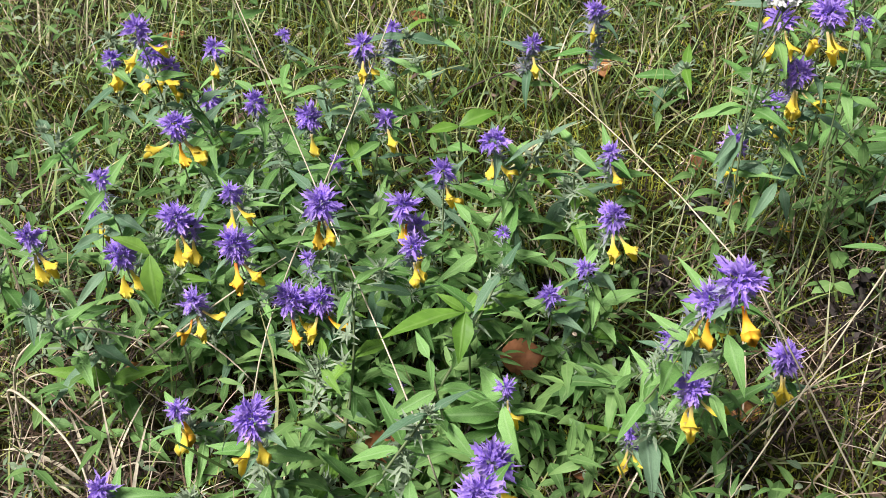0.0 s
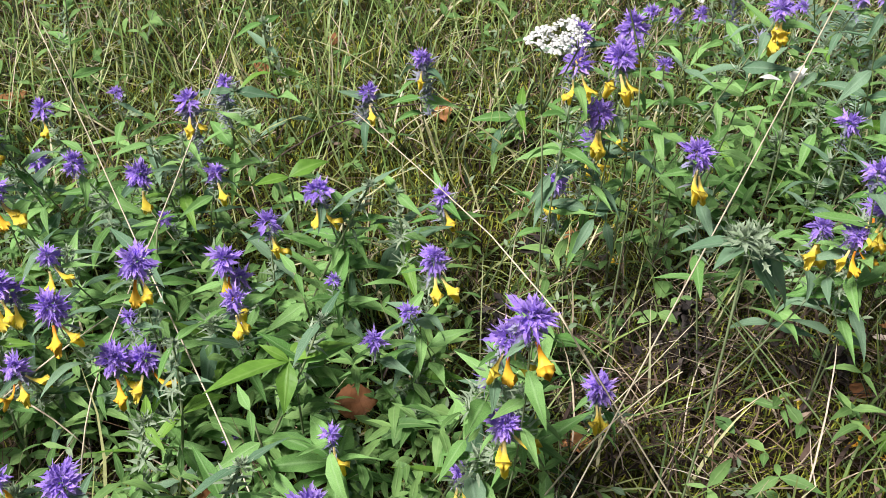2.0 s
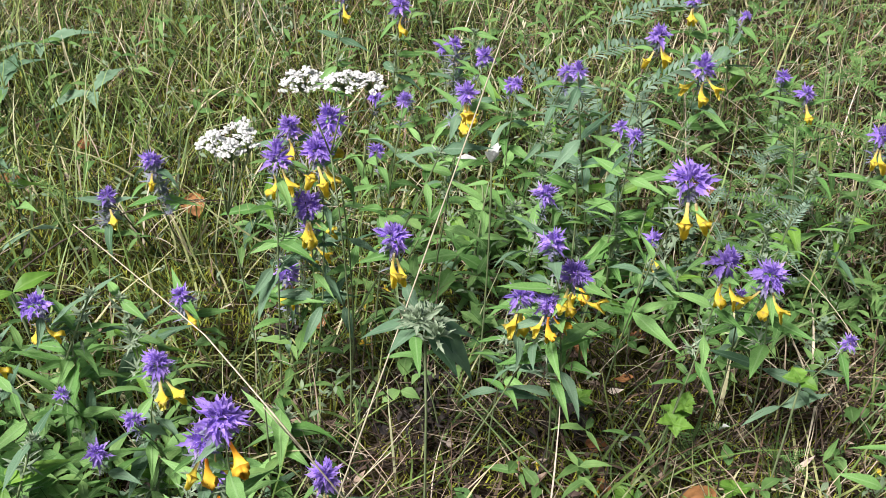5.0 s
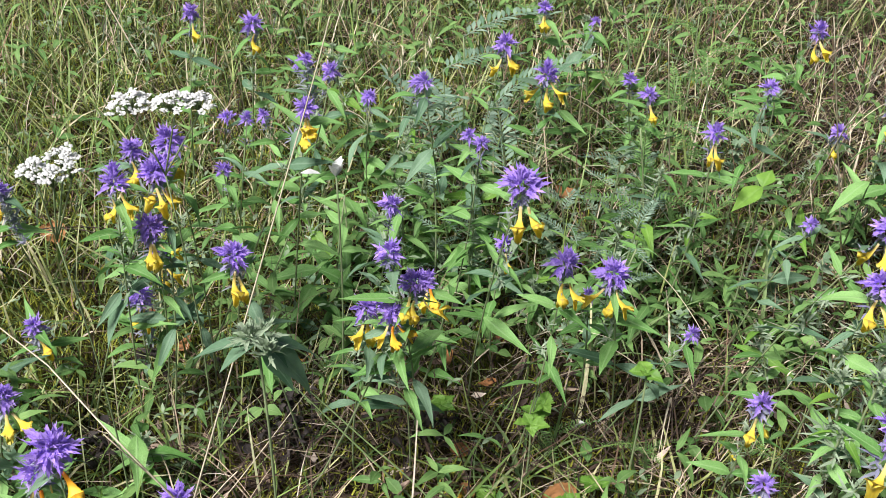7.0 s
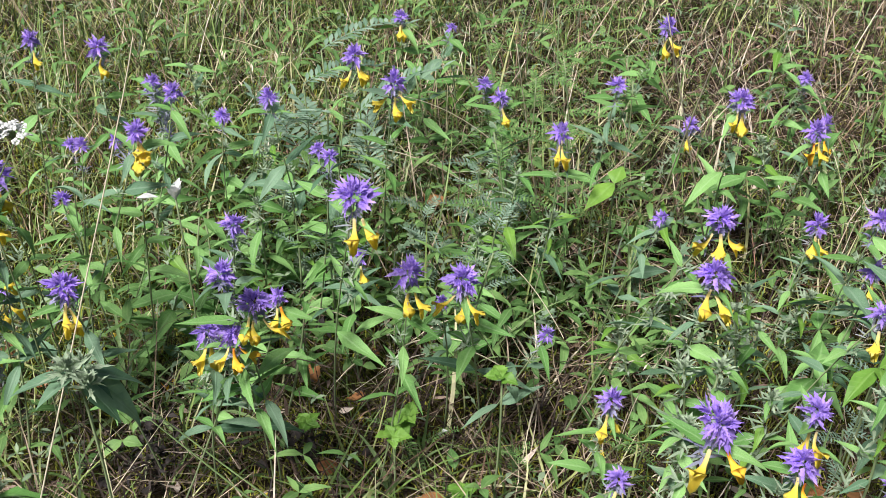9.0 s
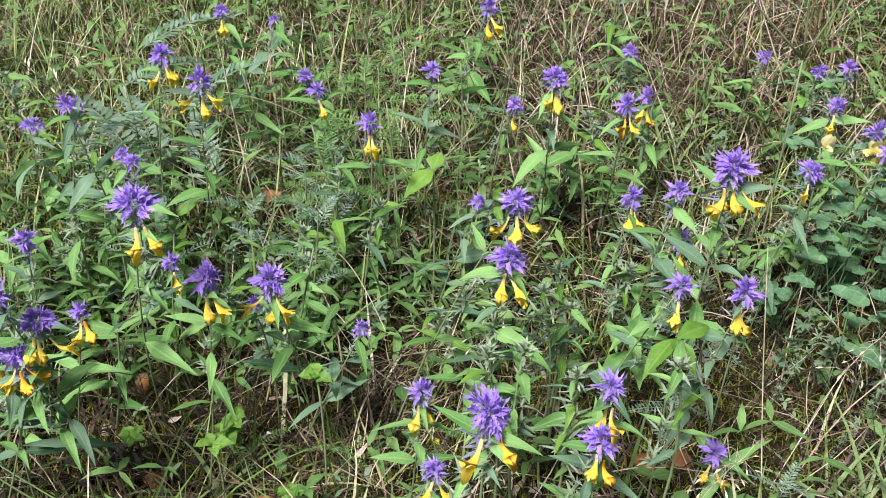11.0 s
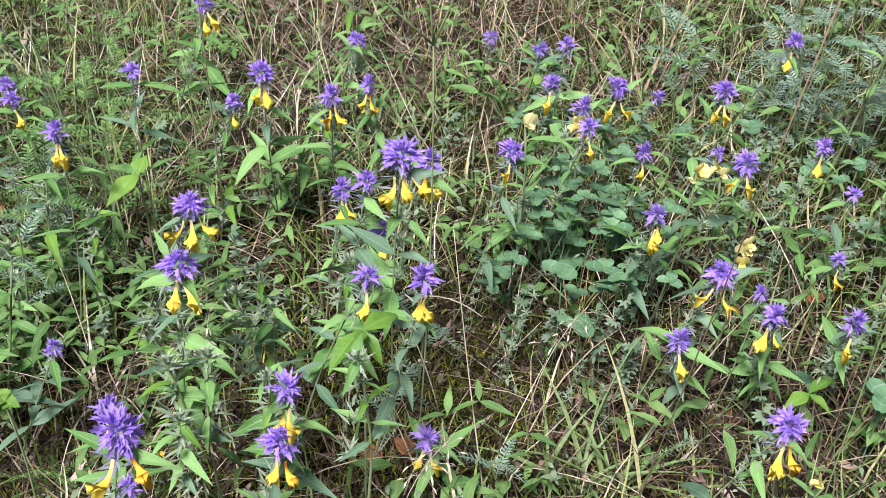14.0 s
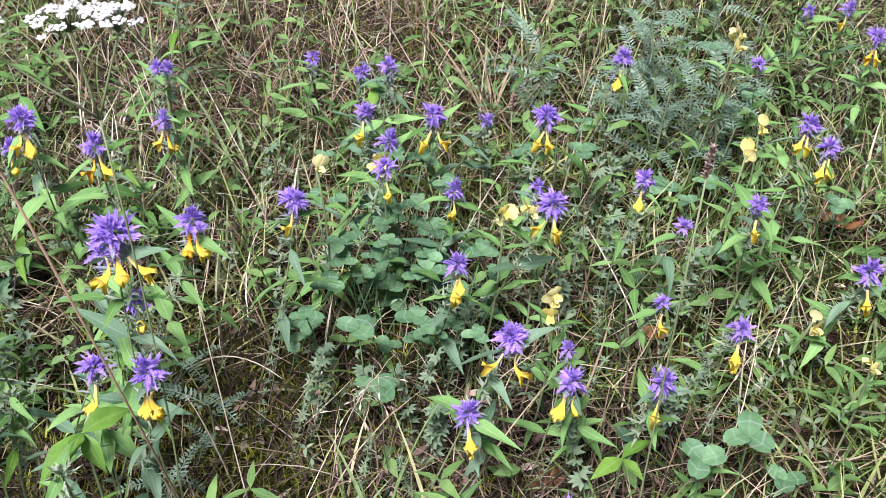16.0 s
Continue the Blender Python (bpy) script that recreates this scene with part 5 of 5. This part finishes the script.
# ---- single stalks, blades and twigs ----
def stalk(a, b, sag, width, mat, label, seed, ears=0, sway=(0, 0, 0)):
    """A long thin stem from a on the ground to its tip b."""
    r = random.Random(seed)
    ob = thing("grass_stalk", *a, label, "grass stalk", "long single stalks")
    tip = Vector(b) - Vector(a)
    pts = bowed((0, 0, 0), tip, sag, 12, sway)
    part("stem", joined("stem", [tube_piece(pts, [width * (1 - 0.6 * i / 11) for i in range(12)], 5)]), mat, ob)
    for k in range(ears):
        s = 0.72 + 0.28 * k / ears
        i = min(int(s * 11), 10)
        part("spikelet", SPIKELET, STRAW, ob, turn(r.uniform(0, 6.28), r.uniform(0.3, 1.2), 0, pts[i].lerp(pts[i + 1], s * 11 - i), r.uniform(0.7, 1.3)))


def bent_stalk(way, width, mat, label, broken=False):
    """A long dry stem through the given places, gently curved, or sharply bent where it broke."""
    ob = thing("grass_stalk", *way[0], label, "grass stalk", "long single stalks")
    o = [Vector(p) - Vector(way[0]) for p in way]
    pts = []
    for k in range(len(o) - 1):
        p0, p1, p2, p3 = o[max(k - 1, 0)], o[k], o[k + 1], o[min(k + 2, len(o) - 1)]
        for q in range(6):
            t = q / 6
            if broken:
                pts.append(p1.lerp(p2, t))
            else:
                pts.append(0.5 * (2 * p1 + (p2 - p0) * t + (2 * p0 - 5 * p1 + 4 * p2 - p3) * t * t + (3 * p1 - p0 - 3 * p2 + p3) * t ** 3))
    pts.append(o[-1])
    part("stem", joined("stem", [tube_piece(pts, [width * (1 - 0.5 * i / len(pts)) for i in range(len(pts))], 5)]), mat, ob)


bent_stalk(((0.145, 0.355, 0.0), (0.224, 0.407, 0.185), (0.303, 0.459, 0.37), (0.322, 0.470, 0.42)), 0.0006, STRAW, "long straight pale dry grass stalk")
bent_stalk(((0.293, 0.361, 0.0), (0.232, 0.398, 0.10), (0.176, 0.432, 0.192), (0.145, 0.508, 0.192), (0.105, 0.573, 0.198), (0.066, 0.636, 0.202)), 0.0007, STRAW, "long pale grass stalk broken over", True)
bent_stalk(((0.78, 0.22, 0.03), (0.786, 0.255, 0.15), (0.79, 0.28, 0.25)), 0.0006, STRAW, "thin upright straw-coloured grass stem")
bent_stalk(((0.033, 0.305, 0.0), (-0.019, 0.413, 0.10), (-0.07, 0.52, 0.15), (-0.121, 0.628, 0.20), (-0.168, 0.725, 0.245)), 0.0007, STRAW, "long straight pale dry grass stalk")
bent_stalk(((-0.135, 0.43, 0.0), (-0.115, 0.479, 0.10), (-0.07, 0.63, 0.15), (-0.025, 0.781, 0.20), (0.0, 0.866, 0.228)), 0.0007, STRAW, "long straight pale dry grass stalk")
bent_stalk(((0.399, 0.405, 0.01), (0.381, 0.442, 0.05), (0.34, 0.484, 0.09), (0.298, 0.525, 0.13)), 0.0009, GREEN_BLADE, "pale green grass stem lying over the moss")
bent_stalk(((0.190, 0.44, 0.0), (0.207, 0.454, 0.05), (0.265, 0.497, 0.075), (0.324, 0.54, 0.10)), 0.0005, STRAW, "thin pale grass stalk lying over the thatch")
bent_stalk(((-0.297, 0.467, 0.0), (-0.28, 0.461, 0.08), (-0.259, 0.461, 0.11), (-0.228, 0.454, 0.13), (-0.207, 0.459, 0.12), (-0.187, 0.458, 0.11), (-0.179, 0.463, 0.08)), 0.0010, STRAW, "curled pale dead grass blade arching over the ground")
bent_stalk(((-0.291, 0.474, 0.0), (-0.275, 0.459, 0.07), (-0.256, 0.461, 0.08), (-0.246, 0.469, 0.07)), 0.0007, STRAW, "curled pale dead grass blade arching over the ground")
bent_stalk(((-0.302, 0.476, 0.0), (-0.295, 0.47, 0.05), (-0.264, 0.441, 0.07), (-0.225, 0.398, 0.08), (-0.206, 0.364, 0.08)), 0.0012, STRAW, "frayed tan dead grass stem")
SPIKELET = joined("spikelet", [leaf_piece(0.007, 0.0018, 0.2, 0.5, 4, 0.4, 0, 1)])
stalk((-0.135, 0.777, -0.001), (-0.182, 0.796, 0.191), 0.01, 0.0009, STRAW, "pale dry grass stalk leaning over the flowers", 1001, 0)
stalk((-0.020, 0.590, -0.002), (-0.107, 0.685, 0.095), 0.01, 0.0008, STRAW, "pale dry grass stalk leaning over the flowers", 1002, 0)
stalk((0.832, 0.657, 0.027), (0.728, 0.474, 0.380), 0, 0.0009, STRAW, "tall upright straw-coloured grass stem", 1003, 0)
stalk((0.750, 0.724, 0.025), (0.677, 0.678, 0.267), 0, 0.0008, STRAW, "pale dry grass stalk leaning over the flowers", 1004, 0)
stalk((0.786, 0.806, 0.030), (0.623, 0.805, 0.169), 0.02, 0.0008, STRAW, "pale dry grass stalk leaning over the flowers", 1005, 0)
stalk((0.160, 0.413, 0.009), (0.239, 0.391, 0.184), 0.02, 0.0008, STRAW, "pale dry grass stalk leaning over the flowers", 1006, 0)
stalk((0.265, 0.438, 0.006), (0.171, 0.419, 0.209), 0.0, 0.0009, STRAW, "pale dry grass stalk leaning over the flowers", 1007, 0)
stalk((0.869, 0.599, 0.033), (0.731, 0.551, 0.336), 0, 0.0009, STRAW, "tall upright straw-coloured grass stem", 1008, 0)
stalk((0.678, 0.718, 0.020), (0.599, 0.450, 0.139), 0.02, 0.0007, STRAW, "pale dry grass stalk leaning over the flowers", 1009, 0)
stalk((0.444, 0.814, 0.012), (0.481, 0.724, 0.278), 0, 0.0008, GREEN_BLADE, "nodding grass stem with pale oat-like spikelets", 1010, 14)
stalk((0.523, 0.941, 0.011), (0.462, 0.748, 0.259), 0, 0.0007, GREEN_BLADE, "nodding grass stem with pale oat-like spikelets", 1011, 12)
stalk((0.565, 0.950, 0.016), (0.446, 0.793, 0.254), 0.0, 0.0007, GREEN_BLADE, "nodding grass stem with pale oat-like spikelets", 1012, 12)
stalk((0.728, 0.778, 0.028), (0.568, 0.818, 0.118), 0.02, 0.0008, STRAW, "pale dry grass stalk leaning over the flowers", 1013, 0)
stalk((-0.276, 0.468, -0.006), (-0.101, 0.505, 0.142), 0.01, 0.0011, STRAW, "pale dry grass stalk leaning over the flowers", 1016, 0)
stalk((-0.250, 0.541, -0.001), (-0.123, 0.468, 0.054), 0.05, 0.0012, STRAW, "curled pale dead grass blade arching over the ground", 1017, 0)
stalk((0.838, 0.347, 0.030), (0.788, 0.325, 0.129), 0.03, 0.0009, STRAW_BROWN, "reddish brown dead grass stem", 1019, 0)
stalk((0.851, 0.202, 0.032), (0.938, 0.213, 0.131), 0.03, 0.001, GREEN_BLADE, "pale green grass stem", 1020, 0)
stalk((0.815, 0.310, 0.034), (0.806, 0.345, 0.118), 0.01, 0.0008, STRAW, "pale dry grass stalk leaning over the flowers", 1021, 0)
stalk((0.845, 0.449, 0.021), (0.881, 0.337, 0.090), 0.03, 0.0009, STRAW, "pale dry grass stalk leaning over the flowers", 1022, 0)
stalk((1.156, 0.302, 0.038), (1.137, 0.118, 0.171), 0.0, 0.0009, TWIG, "thin brown woody stem leaning through the grass", 1023, 0)
stalk((0.387, 0.442, 0.024), (0.300, 0.499, 0.134), 0.0, 0.0011, GREEN_BLADE, "pale green grass stem", 1024, 0)
stalk((-0.045, 0.818, 0.004), (0.230, 0.866, 0.035), 0.05, 0.0011, TWIG, "dark thin fallen twig arching in the grass", 1025, 0)
stalk((0.099, 0.905, 0.008), (0.202, 0.876, 0.030), 0.02, 0.0011, TWIG, "dark thin fallen twig arching in the grass", 1026, 0)
stalk((0.356, 0.652, 0.017), (0.435, 0.508, 0.123), 0.02, 0.0011, TWIG, "dark thin fallen twig arching in the grass", 1027, 0)


def seed_head_stalk():
    """A tall dead stem that leans up out of the flowers, with a dense brown spike at its tip."""
    ob = thing("seed_head_stalk", 0.733, 0.092, gz(0.733, 0.092), "tall leaning brown grass stem with a dense brown seed head", "grass stalk")
    o = Vector(ob.location)
    way = [Vector(p) - o for p in ((0.733, 0.092, o.z - 0.004), (0.690, 0.052, 0.2), (0.638, 0.003, 0.4), (0.612, -0.021, 0.5), (0.5892, -0.0428, 0.5902))]
    part("stem", joined("stem", [tube_piece(way, [0.0006, 0.0004, 0.00025, 0.0002, 0.00018], 6)]), STRAW_BROWN, ob)
    a, d = way[-1], (way[-1] - way[-2]).normalized()
    rows = 14
    body = tube_piece([a + d * (0.013 * i / rows) for i in range(rows + 1)], [0.0016 * math.sin(0.3 + 2.6 * i / rows) ** 0.6 * (1.04 if i % 2 else 0.96) for i in range(rows + 1)], 9)
    r = random.Random(4)
    husks = [moved(leaf_piece(0.0016, 0.0007, 0.2, 0.3, 3, 0.4, 0, 1), turn(k * 2.4, r.uniform(0.9, 1.3), 0, a + d * (0.001 + 0.0105 * k / 60) + Vector((-math.sin(k * 2.4), math.cos(k * 2.4), 0)) * 0.0015)) for k in range(60)]
    part("seed_head", joined("seed_head", [body] + husks), SEED_BROWN, ob, None, "dense brown seed head")


seed_head_stalk()


# ---- wide-bladed grass tufts ----
def grass_tuft(x, y, blades_n, length, width, mat, label, seed):
    r = random.Random(seed)
    ob = thing("grass_tuft", x, y, gz(x, y), label, "grass", "grass tufts")
    for k in range(blades_n):
        ln = length * r.uniform(0.6, 1.1)
        me = joined("blade", [leaf_piece(ln, width * r.uniform(0.7, 1.2), r.uniform(0.4, 1.5), 0.35, 9, 0.25, 0.05, 1)])
        part("blade", me, mat, ob, turn(k * 2.4 + r.uniform(-0.4, 0.4), r.uniform(0.7, 1.35), r.uniform(-0.3, 0.3), (r.uniform(-0.006, 0.006), r.uniform(-0.006, 0.006), -0.002)))


WIDE = "tuft of wide arching light green grass blades"
for k, (x, y, n, ln) in enumerate(((0.845, 0.19, 11, 0.11), (0.86, 0.17, 9, 0.10), (0.83, 0.215, 7, 0.09), (1.16, 0.06, 8, 0.10), (1.2, 0.04, 7, 0.09), (0.3, 0.63, 7, 0.13), (0.36, 0.6, 6, 0.14),
                                   (0.72, 0.52, 9, 0.14), (0.6, 0.6, 8, 0.12), (0.46, 0.46, 7, 0.09), (1.0, 0.12, 6, 0.08), (0.58, 0.55, 7, 0.15), (-0.24, 0.72, 7, 0.13), (-0.3, 0.6, 6, 0.12), (1.05, 0.62, 9, 0.15), (1.15, 0.58, 8, 0.14))):
    grass_tuft(x, y, n, ln, 0.0042, GREEN_BLADE, WIDE, 1100 + k)
for k, (x, y, n) in enumerate(((0.52, 0.6, 6), (0.1, 0.85, 6), (0.95, 0.7, 8), (1.0, 0.78, 8), (-0.2, 0.38, 6), (-0.23, 0.42, 6), (0.62, 0.5, 6))):
    grass_tuft(x, y, n, 0.13, 0.0026, STRAW, "tuft of dry straw-coloured grass blades", 1150 + k)


for k, (x, y, n, mat, words) in enumerate(((1.312, 0.527, 9, STRAW_BROWN, "tall tuft of brown dead grass blades"), (1.33, 0.55, 8, GREEN_BLADE, WIDE), (1.45, 0.60, 10, GREEN_BLADE, WIDE), (1.42, 0.58, 8, STRAW_BROWN, "tall tuft of brown dead grass blades"))):
    grass_tuft(x, y, n, 0.20, 0.0028, mat, words, 1170 + k)


def seed_spike(x, y, z, seed):
    """A thin upright stem with a short dense pinkish-brown spike."""
    r = random.Random(seed)
    ob = thing("seed_spike", x, y, gz(x, y), "thin stem with a short dense pinkish-brown seed spike", "grass stalk", "brown seed spikes")
    top = Vector((0, 0, z - gz(x, y)))
    foot = top - Vector((0.001, 0, 0.015))
    part("stem", joined("stem", [tube_piece(bowed((0, 0, -0.003), foot, 0, 6, (0.006, 0.004, 0)), [0.0005] * 6, 5)]), STEM, ob)
    grains = [moved(leaf_piece(0.0032, 0.0014, 0.3, 0.4, 3, 0.45, 0, 1), turn(k * 2.4, r.uniform(0.3, 1.2), 0, foot.lerp(top, k / 70))) for k in range(70)]
    part("spike", joined("spike", grains), SEED_BROWN, ob, None, "pinkish-brown grains")


seed_spike(0.893, 0.033, 0.428, 1)
seed_spike(1.17, 0.378, 0.203, 2)
seed_spike(1.20, 0.35, 0.19, 3)


# ---- withered plants and grass panicles ----
def withered_plant(x, y, height, seed):
    """A dead plant fallen in on itself: a dark stem with curled, shrunken leaves."""
    r = random.Random(seed)
    ob = thing("withered_plant", x, y, gz(x, y), "blackened withered plant with curled leaves", "wild plant", "withered plants")
    tip = Vector((r.uniform(-0.03, 0.03), r.uniform(-0.03, 0.01), height))
    pts = bowed((0, 0, -0.003), tip, 0.012, 6, (0.01, 0.0, 0))
    part("stem", joined("stem", [tube_piece(pts, [0.0009] * 6, 5)]), TWIG, ob)
    for k in range(22):
        s = r.uniform(0.15, 1.0) * 5
        i = min(int(s), 4)
        me = joined("leaf", [leaf_piece(r.uniform(0.008, 0.020), r.uniform(0.003, 0.008), r.uniform(0.5, 2.2), r.uniform(0.4, 1.2), 6, 0.4, 0.8, 1, 0.15)])
        part("leaf", me, LEAF_DARK_DEAD, ob, turn(r.uniform(0, 6.28), r.uniform(-0.9, 0.7), r.uniform(-1, 1), pts[i].lerp(pts[i + 1], s - i) + Vector((r.uniform(-0.012, 0.012), r.uniform(-0.012, 0.012), r.uniform(-0.01, 0.006)))))


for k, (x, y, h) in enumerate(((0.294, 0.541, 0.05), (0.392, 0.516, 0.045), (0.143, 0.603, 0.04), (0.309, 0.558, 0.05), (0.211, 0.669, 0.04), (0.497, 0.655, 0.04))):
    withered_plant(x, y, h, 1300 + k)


def grass_panicle(x, y, height, seed):
    """A thin stem that nods under an open spray of pale spikelets."""
    r = random.Random(seed)
    ob = thing("grass_panicle", x, y, gz(x, y), "pale open grass panicle with drooping spikelets", "grass stalk", "pale grass panicles")
    tip = Vector((r.uniform(0.02, 0.05), r.uniform(-0.03, 0.0), height))
    pts = bowed((0, 0, -0.003), tip, 0.015, 9, (-0.01, 0, 0))
    part("stem", joined("stem", [tube_piece(pts, [0.0005 - 0.00003 * i for i in range(9)], 4)]), STRAW, ob)
    for k in range(22):
        s = 5 + 3 * k / 22
        i = min(int(s), 7)
        root = pts[i].lerp(pts[i + 1], s - i)
        az = k * 2.4
        end = root + Vector((math.cos(az), math.sin(az), r.uniform(-0.6, 0.5))) * r.uniform(0.006, 0.018)
        twiglet = part("branch", joined("branch", [tube_piece([root, root.lerp(end, 0.5) + Vector((0, 0, 0.002)), end], [0.0002] * 3, 3)]), STRAW, ob)
        part("spikelet", SPIKELET, STRAW, twiglet, turn(az - 1.57, r.uniform(-1.4, -0.2), 0, end, r.uniform(0.7, 1.1)))


for k, (x, y, h) in enumerate(((0.623, 0.309, 0.15), (0.669, 0.403, 0.15), (0.898, 0.253, 0.12), (1.115, 0.089, 0.12), (0.737, 0.225, 0.11))):
    grass_panicle(x - 0.03, y + 0.015, h, 1320 + k)


# ---- bedstraw and pale petals ----
def whorl_piece(seed):
    r = random.Random(seed)
    vs, fs, us = [], [], []
    for k in range(7):
        v, f, u = moved(leaf_piece(r.uniform(0.005, 0.010), 0.0022, 0.2, 0.3, 3, 0.5, 0, 1), turn(k * 0.9 + r.uniform(-0.2, 0.2), r.uniform(-0.1, 0.6)))
        fs += [tuple(i + len(vs) for i in q) for q in f]
        vs += [tuple(p) for p in v]
        us += list(u)
    return vs, fs, us


WHORLS = [whorl_piece(k) for k in range(4)]


def bedstraw(x, y, height, seed):
    r = random.Random(seed)
    ob = thing("bedstraw", x, y, gz(x, y), "thin grey-green bedstraw with whorls of tiny leaves", "wild plant", "pale bedstraw stems")
    tip = Vector((r.uniform(-0.05, 0.05), r.uniform(-0.05, 0.05), height))
    pts = bowed((0, 0, -0.003), tip, 0, 6, (0.006, 0, 0))
    part("stem", joined("stem", [tube_piece(pts, [0.0004] * 6, 4)]), LEAF_BEDSTRAW, ob)
    out = [moved(r.choice(WHORLS), turn(r.uniform(0, 6.28), r.uniform(-0.4, 0.4), r.uniform(-0.4, 0.4), Vector(pts[0]).lerp(tip, 0.2 + 0.8 * k / 12), r.uniform(0.4, 0.75))) for k in range(13)]
    part("foliage", joined("foliage", out), LEAF_BEDSTRAW, ob)["kind"] = "stuff"


r = random.Random(77)
for k in range(28):
    x, y = (r.gauss(1.08, 0.14), r.gauss(0.27, 0.12)) if k < 25 else (r.gauss(0.88, 0.04), r.gauss(0.25, 0.04))
    bedstraw(x, y, r.uniform(0.06, 0.16), 1200 + k)


SPRIG_LEAVES = [joined("leaf", [moved(leaf_piece(1.0, 0.42, 0.3, 0.3, 6, 0.5, 0.4, 1, 0.12), turn(a, 0.1)) for a in ((0, 0.75, -0.75) if k % 2 else (0, 0.55, -0.6, 1.2, -1.2))]) for k in range(4)]


def sprig(x, y, height, seed):
    """A low stem set with small cut grey-green leaves, closer towards its tip."""
    r = random.Random(seed)
    ob = thing("grey_herb", x, y, gz(x, y), "low herb with small cut grey-green leaves", "herb", "grey-green herbs")
    tip = Vector((r.uniform(-0.03, 0.03), r.uniform(-0.03, 0.02), height))
    pts = bowed((0, 0, -0.003), tip, 0, 6, (0.004, 0, 0))
    part("stem", joined("stem", [tube_piece(pts, [0.0006] * 6, 4)]), STEM, ob)
    for k in range(13):
        s = (0.15 + 0.85 * (k / 12) ** 0.7) * 5
        i = min(int(s), 4)
        part("leaf", SPRIG_LEAVES[r.randrange(4)], LEAF_GREY, ob, turn(k * 2.4 + r.uniform(-0.4, 0.4), r.uniform(-0.2, 0.9), r.uniform(-0.4, 0.4), pts[i].lerp(pts[i + 1], s - i), r.uniform(0.006, 0.011)))


r = random.Random(78)
for k in range(44):
    x, y = (r.gauss(0.93, 0.05), r.gauss(0.28, 0.06)) if k < 7 else (r.gauss(1.12, 0.12), r.gauss(0.26, 0.12)) if k < 32 else (r.gauss(0.72, 0.10), r.gauss(0.62, 0.10))
    sprig(x, y, r.uniform(0.04, 0.11), 1400 + k)


def pale_petal(x, y, z, size, seed):
    r = random.Random(seed)
    me = joined("withered_leaf", [leaf_piece(size, size * 0.55, 0.5, 0.5, 8, 0.4, 0.5, 2)])
    me.materials.append(WHITE)
    ob = tagged(new("withered_leaf", me), "small bleached white leaf caught on a stem", "leaf")
    ob.matrix_basis = turn(r.uniform(2.6, 3.6), 1.15, 0, (x, y, z))


def white_bell(x, y, z):
    """A folded white flower on a thin stem, with one petal spread aside."""
    plant = thing("white_flower", x, y, gz(x, y), "small folded white flower on a thin green stem", "flower")
    h = z - gz(x, y)
    part("stem", joined("stem", [tube_piece(bowed((0, 0, -0.004), (0, 0, h), 0, 6, (0.004, 0.003, 0)), [0.0007] * 6)]), STEM, plant)
    for k in range(5):
        part("petal", joined("petal", [leaf_piece(0.015, 0.009, 0.15, 0.35, 8, 0.5, 0.2, 2)]), WHITE_PETAL, plant, turn(2.2 + 0.8 * k, 1.0 + 0.1 * (k % 2), 0.0, (0, 0, h - 0.006)))
    part("side_petal", joined("petal", [leaf_piece(0.014, 0.007, 0.3, 0.2, 8, 0.5, 0.3, 2)]), WHITE_PETAL, plant, turn(1.3, 0.1, 0.0, (-0.012, -0.004, h + 0.001)))


pale_petal(0.495, 0.444, 0.086, 0.012, 2)
white_bell(0.352, 0.574, 0.259)
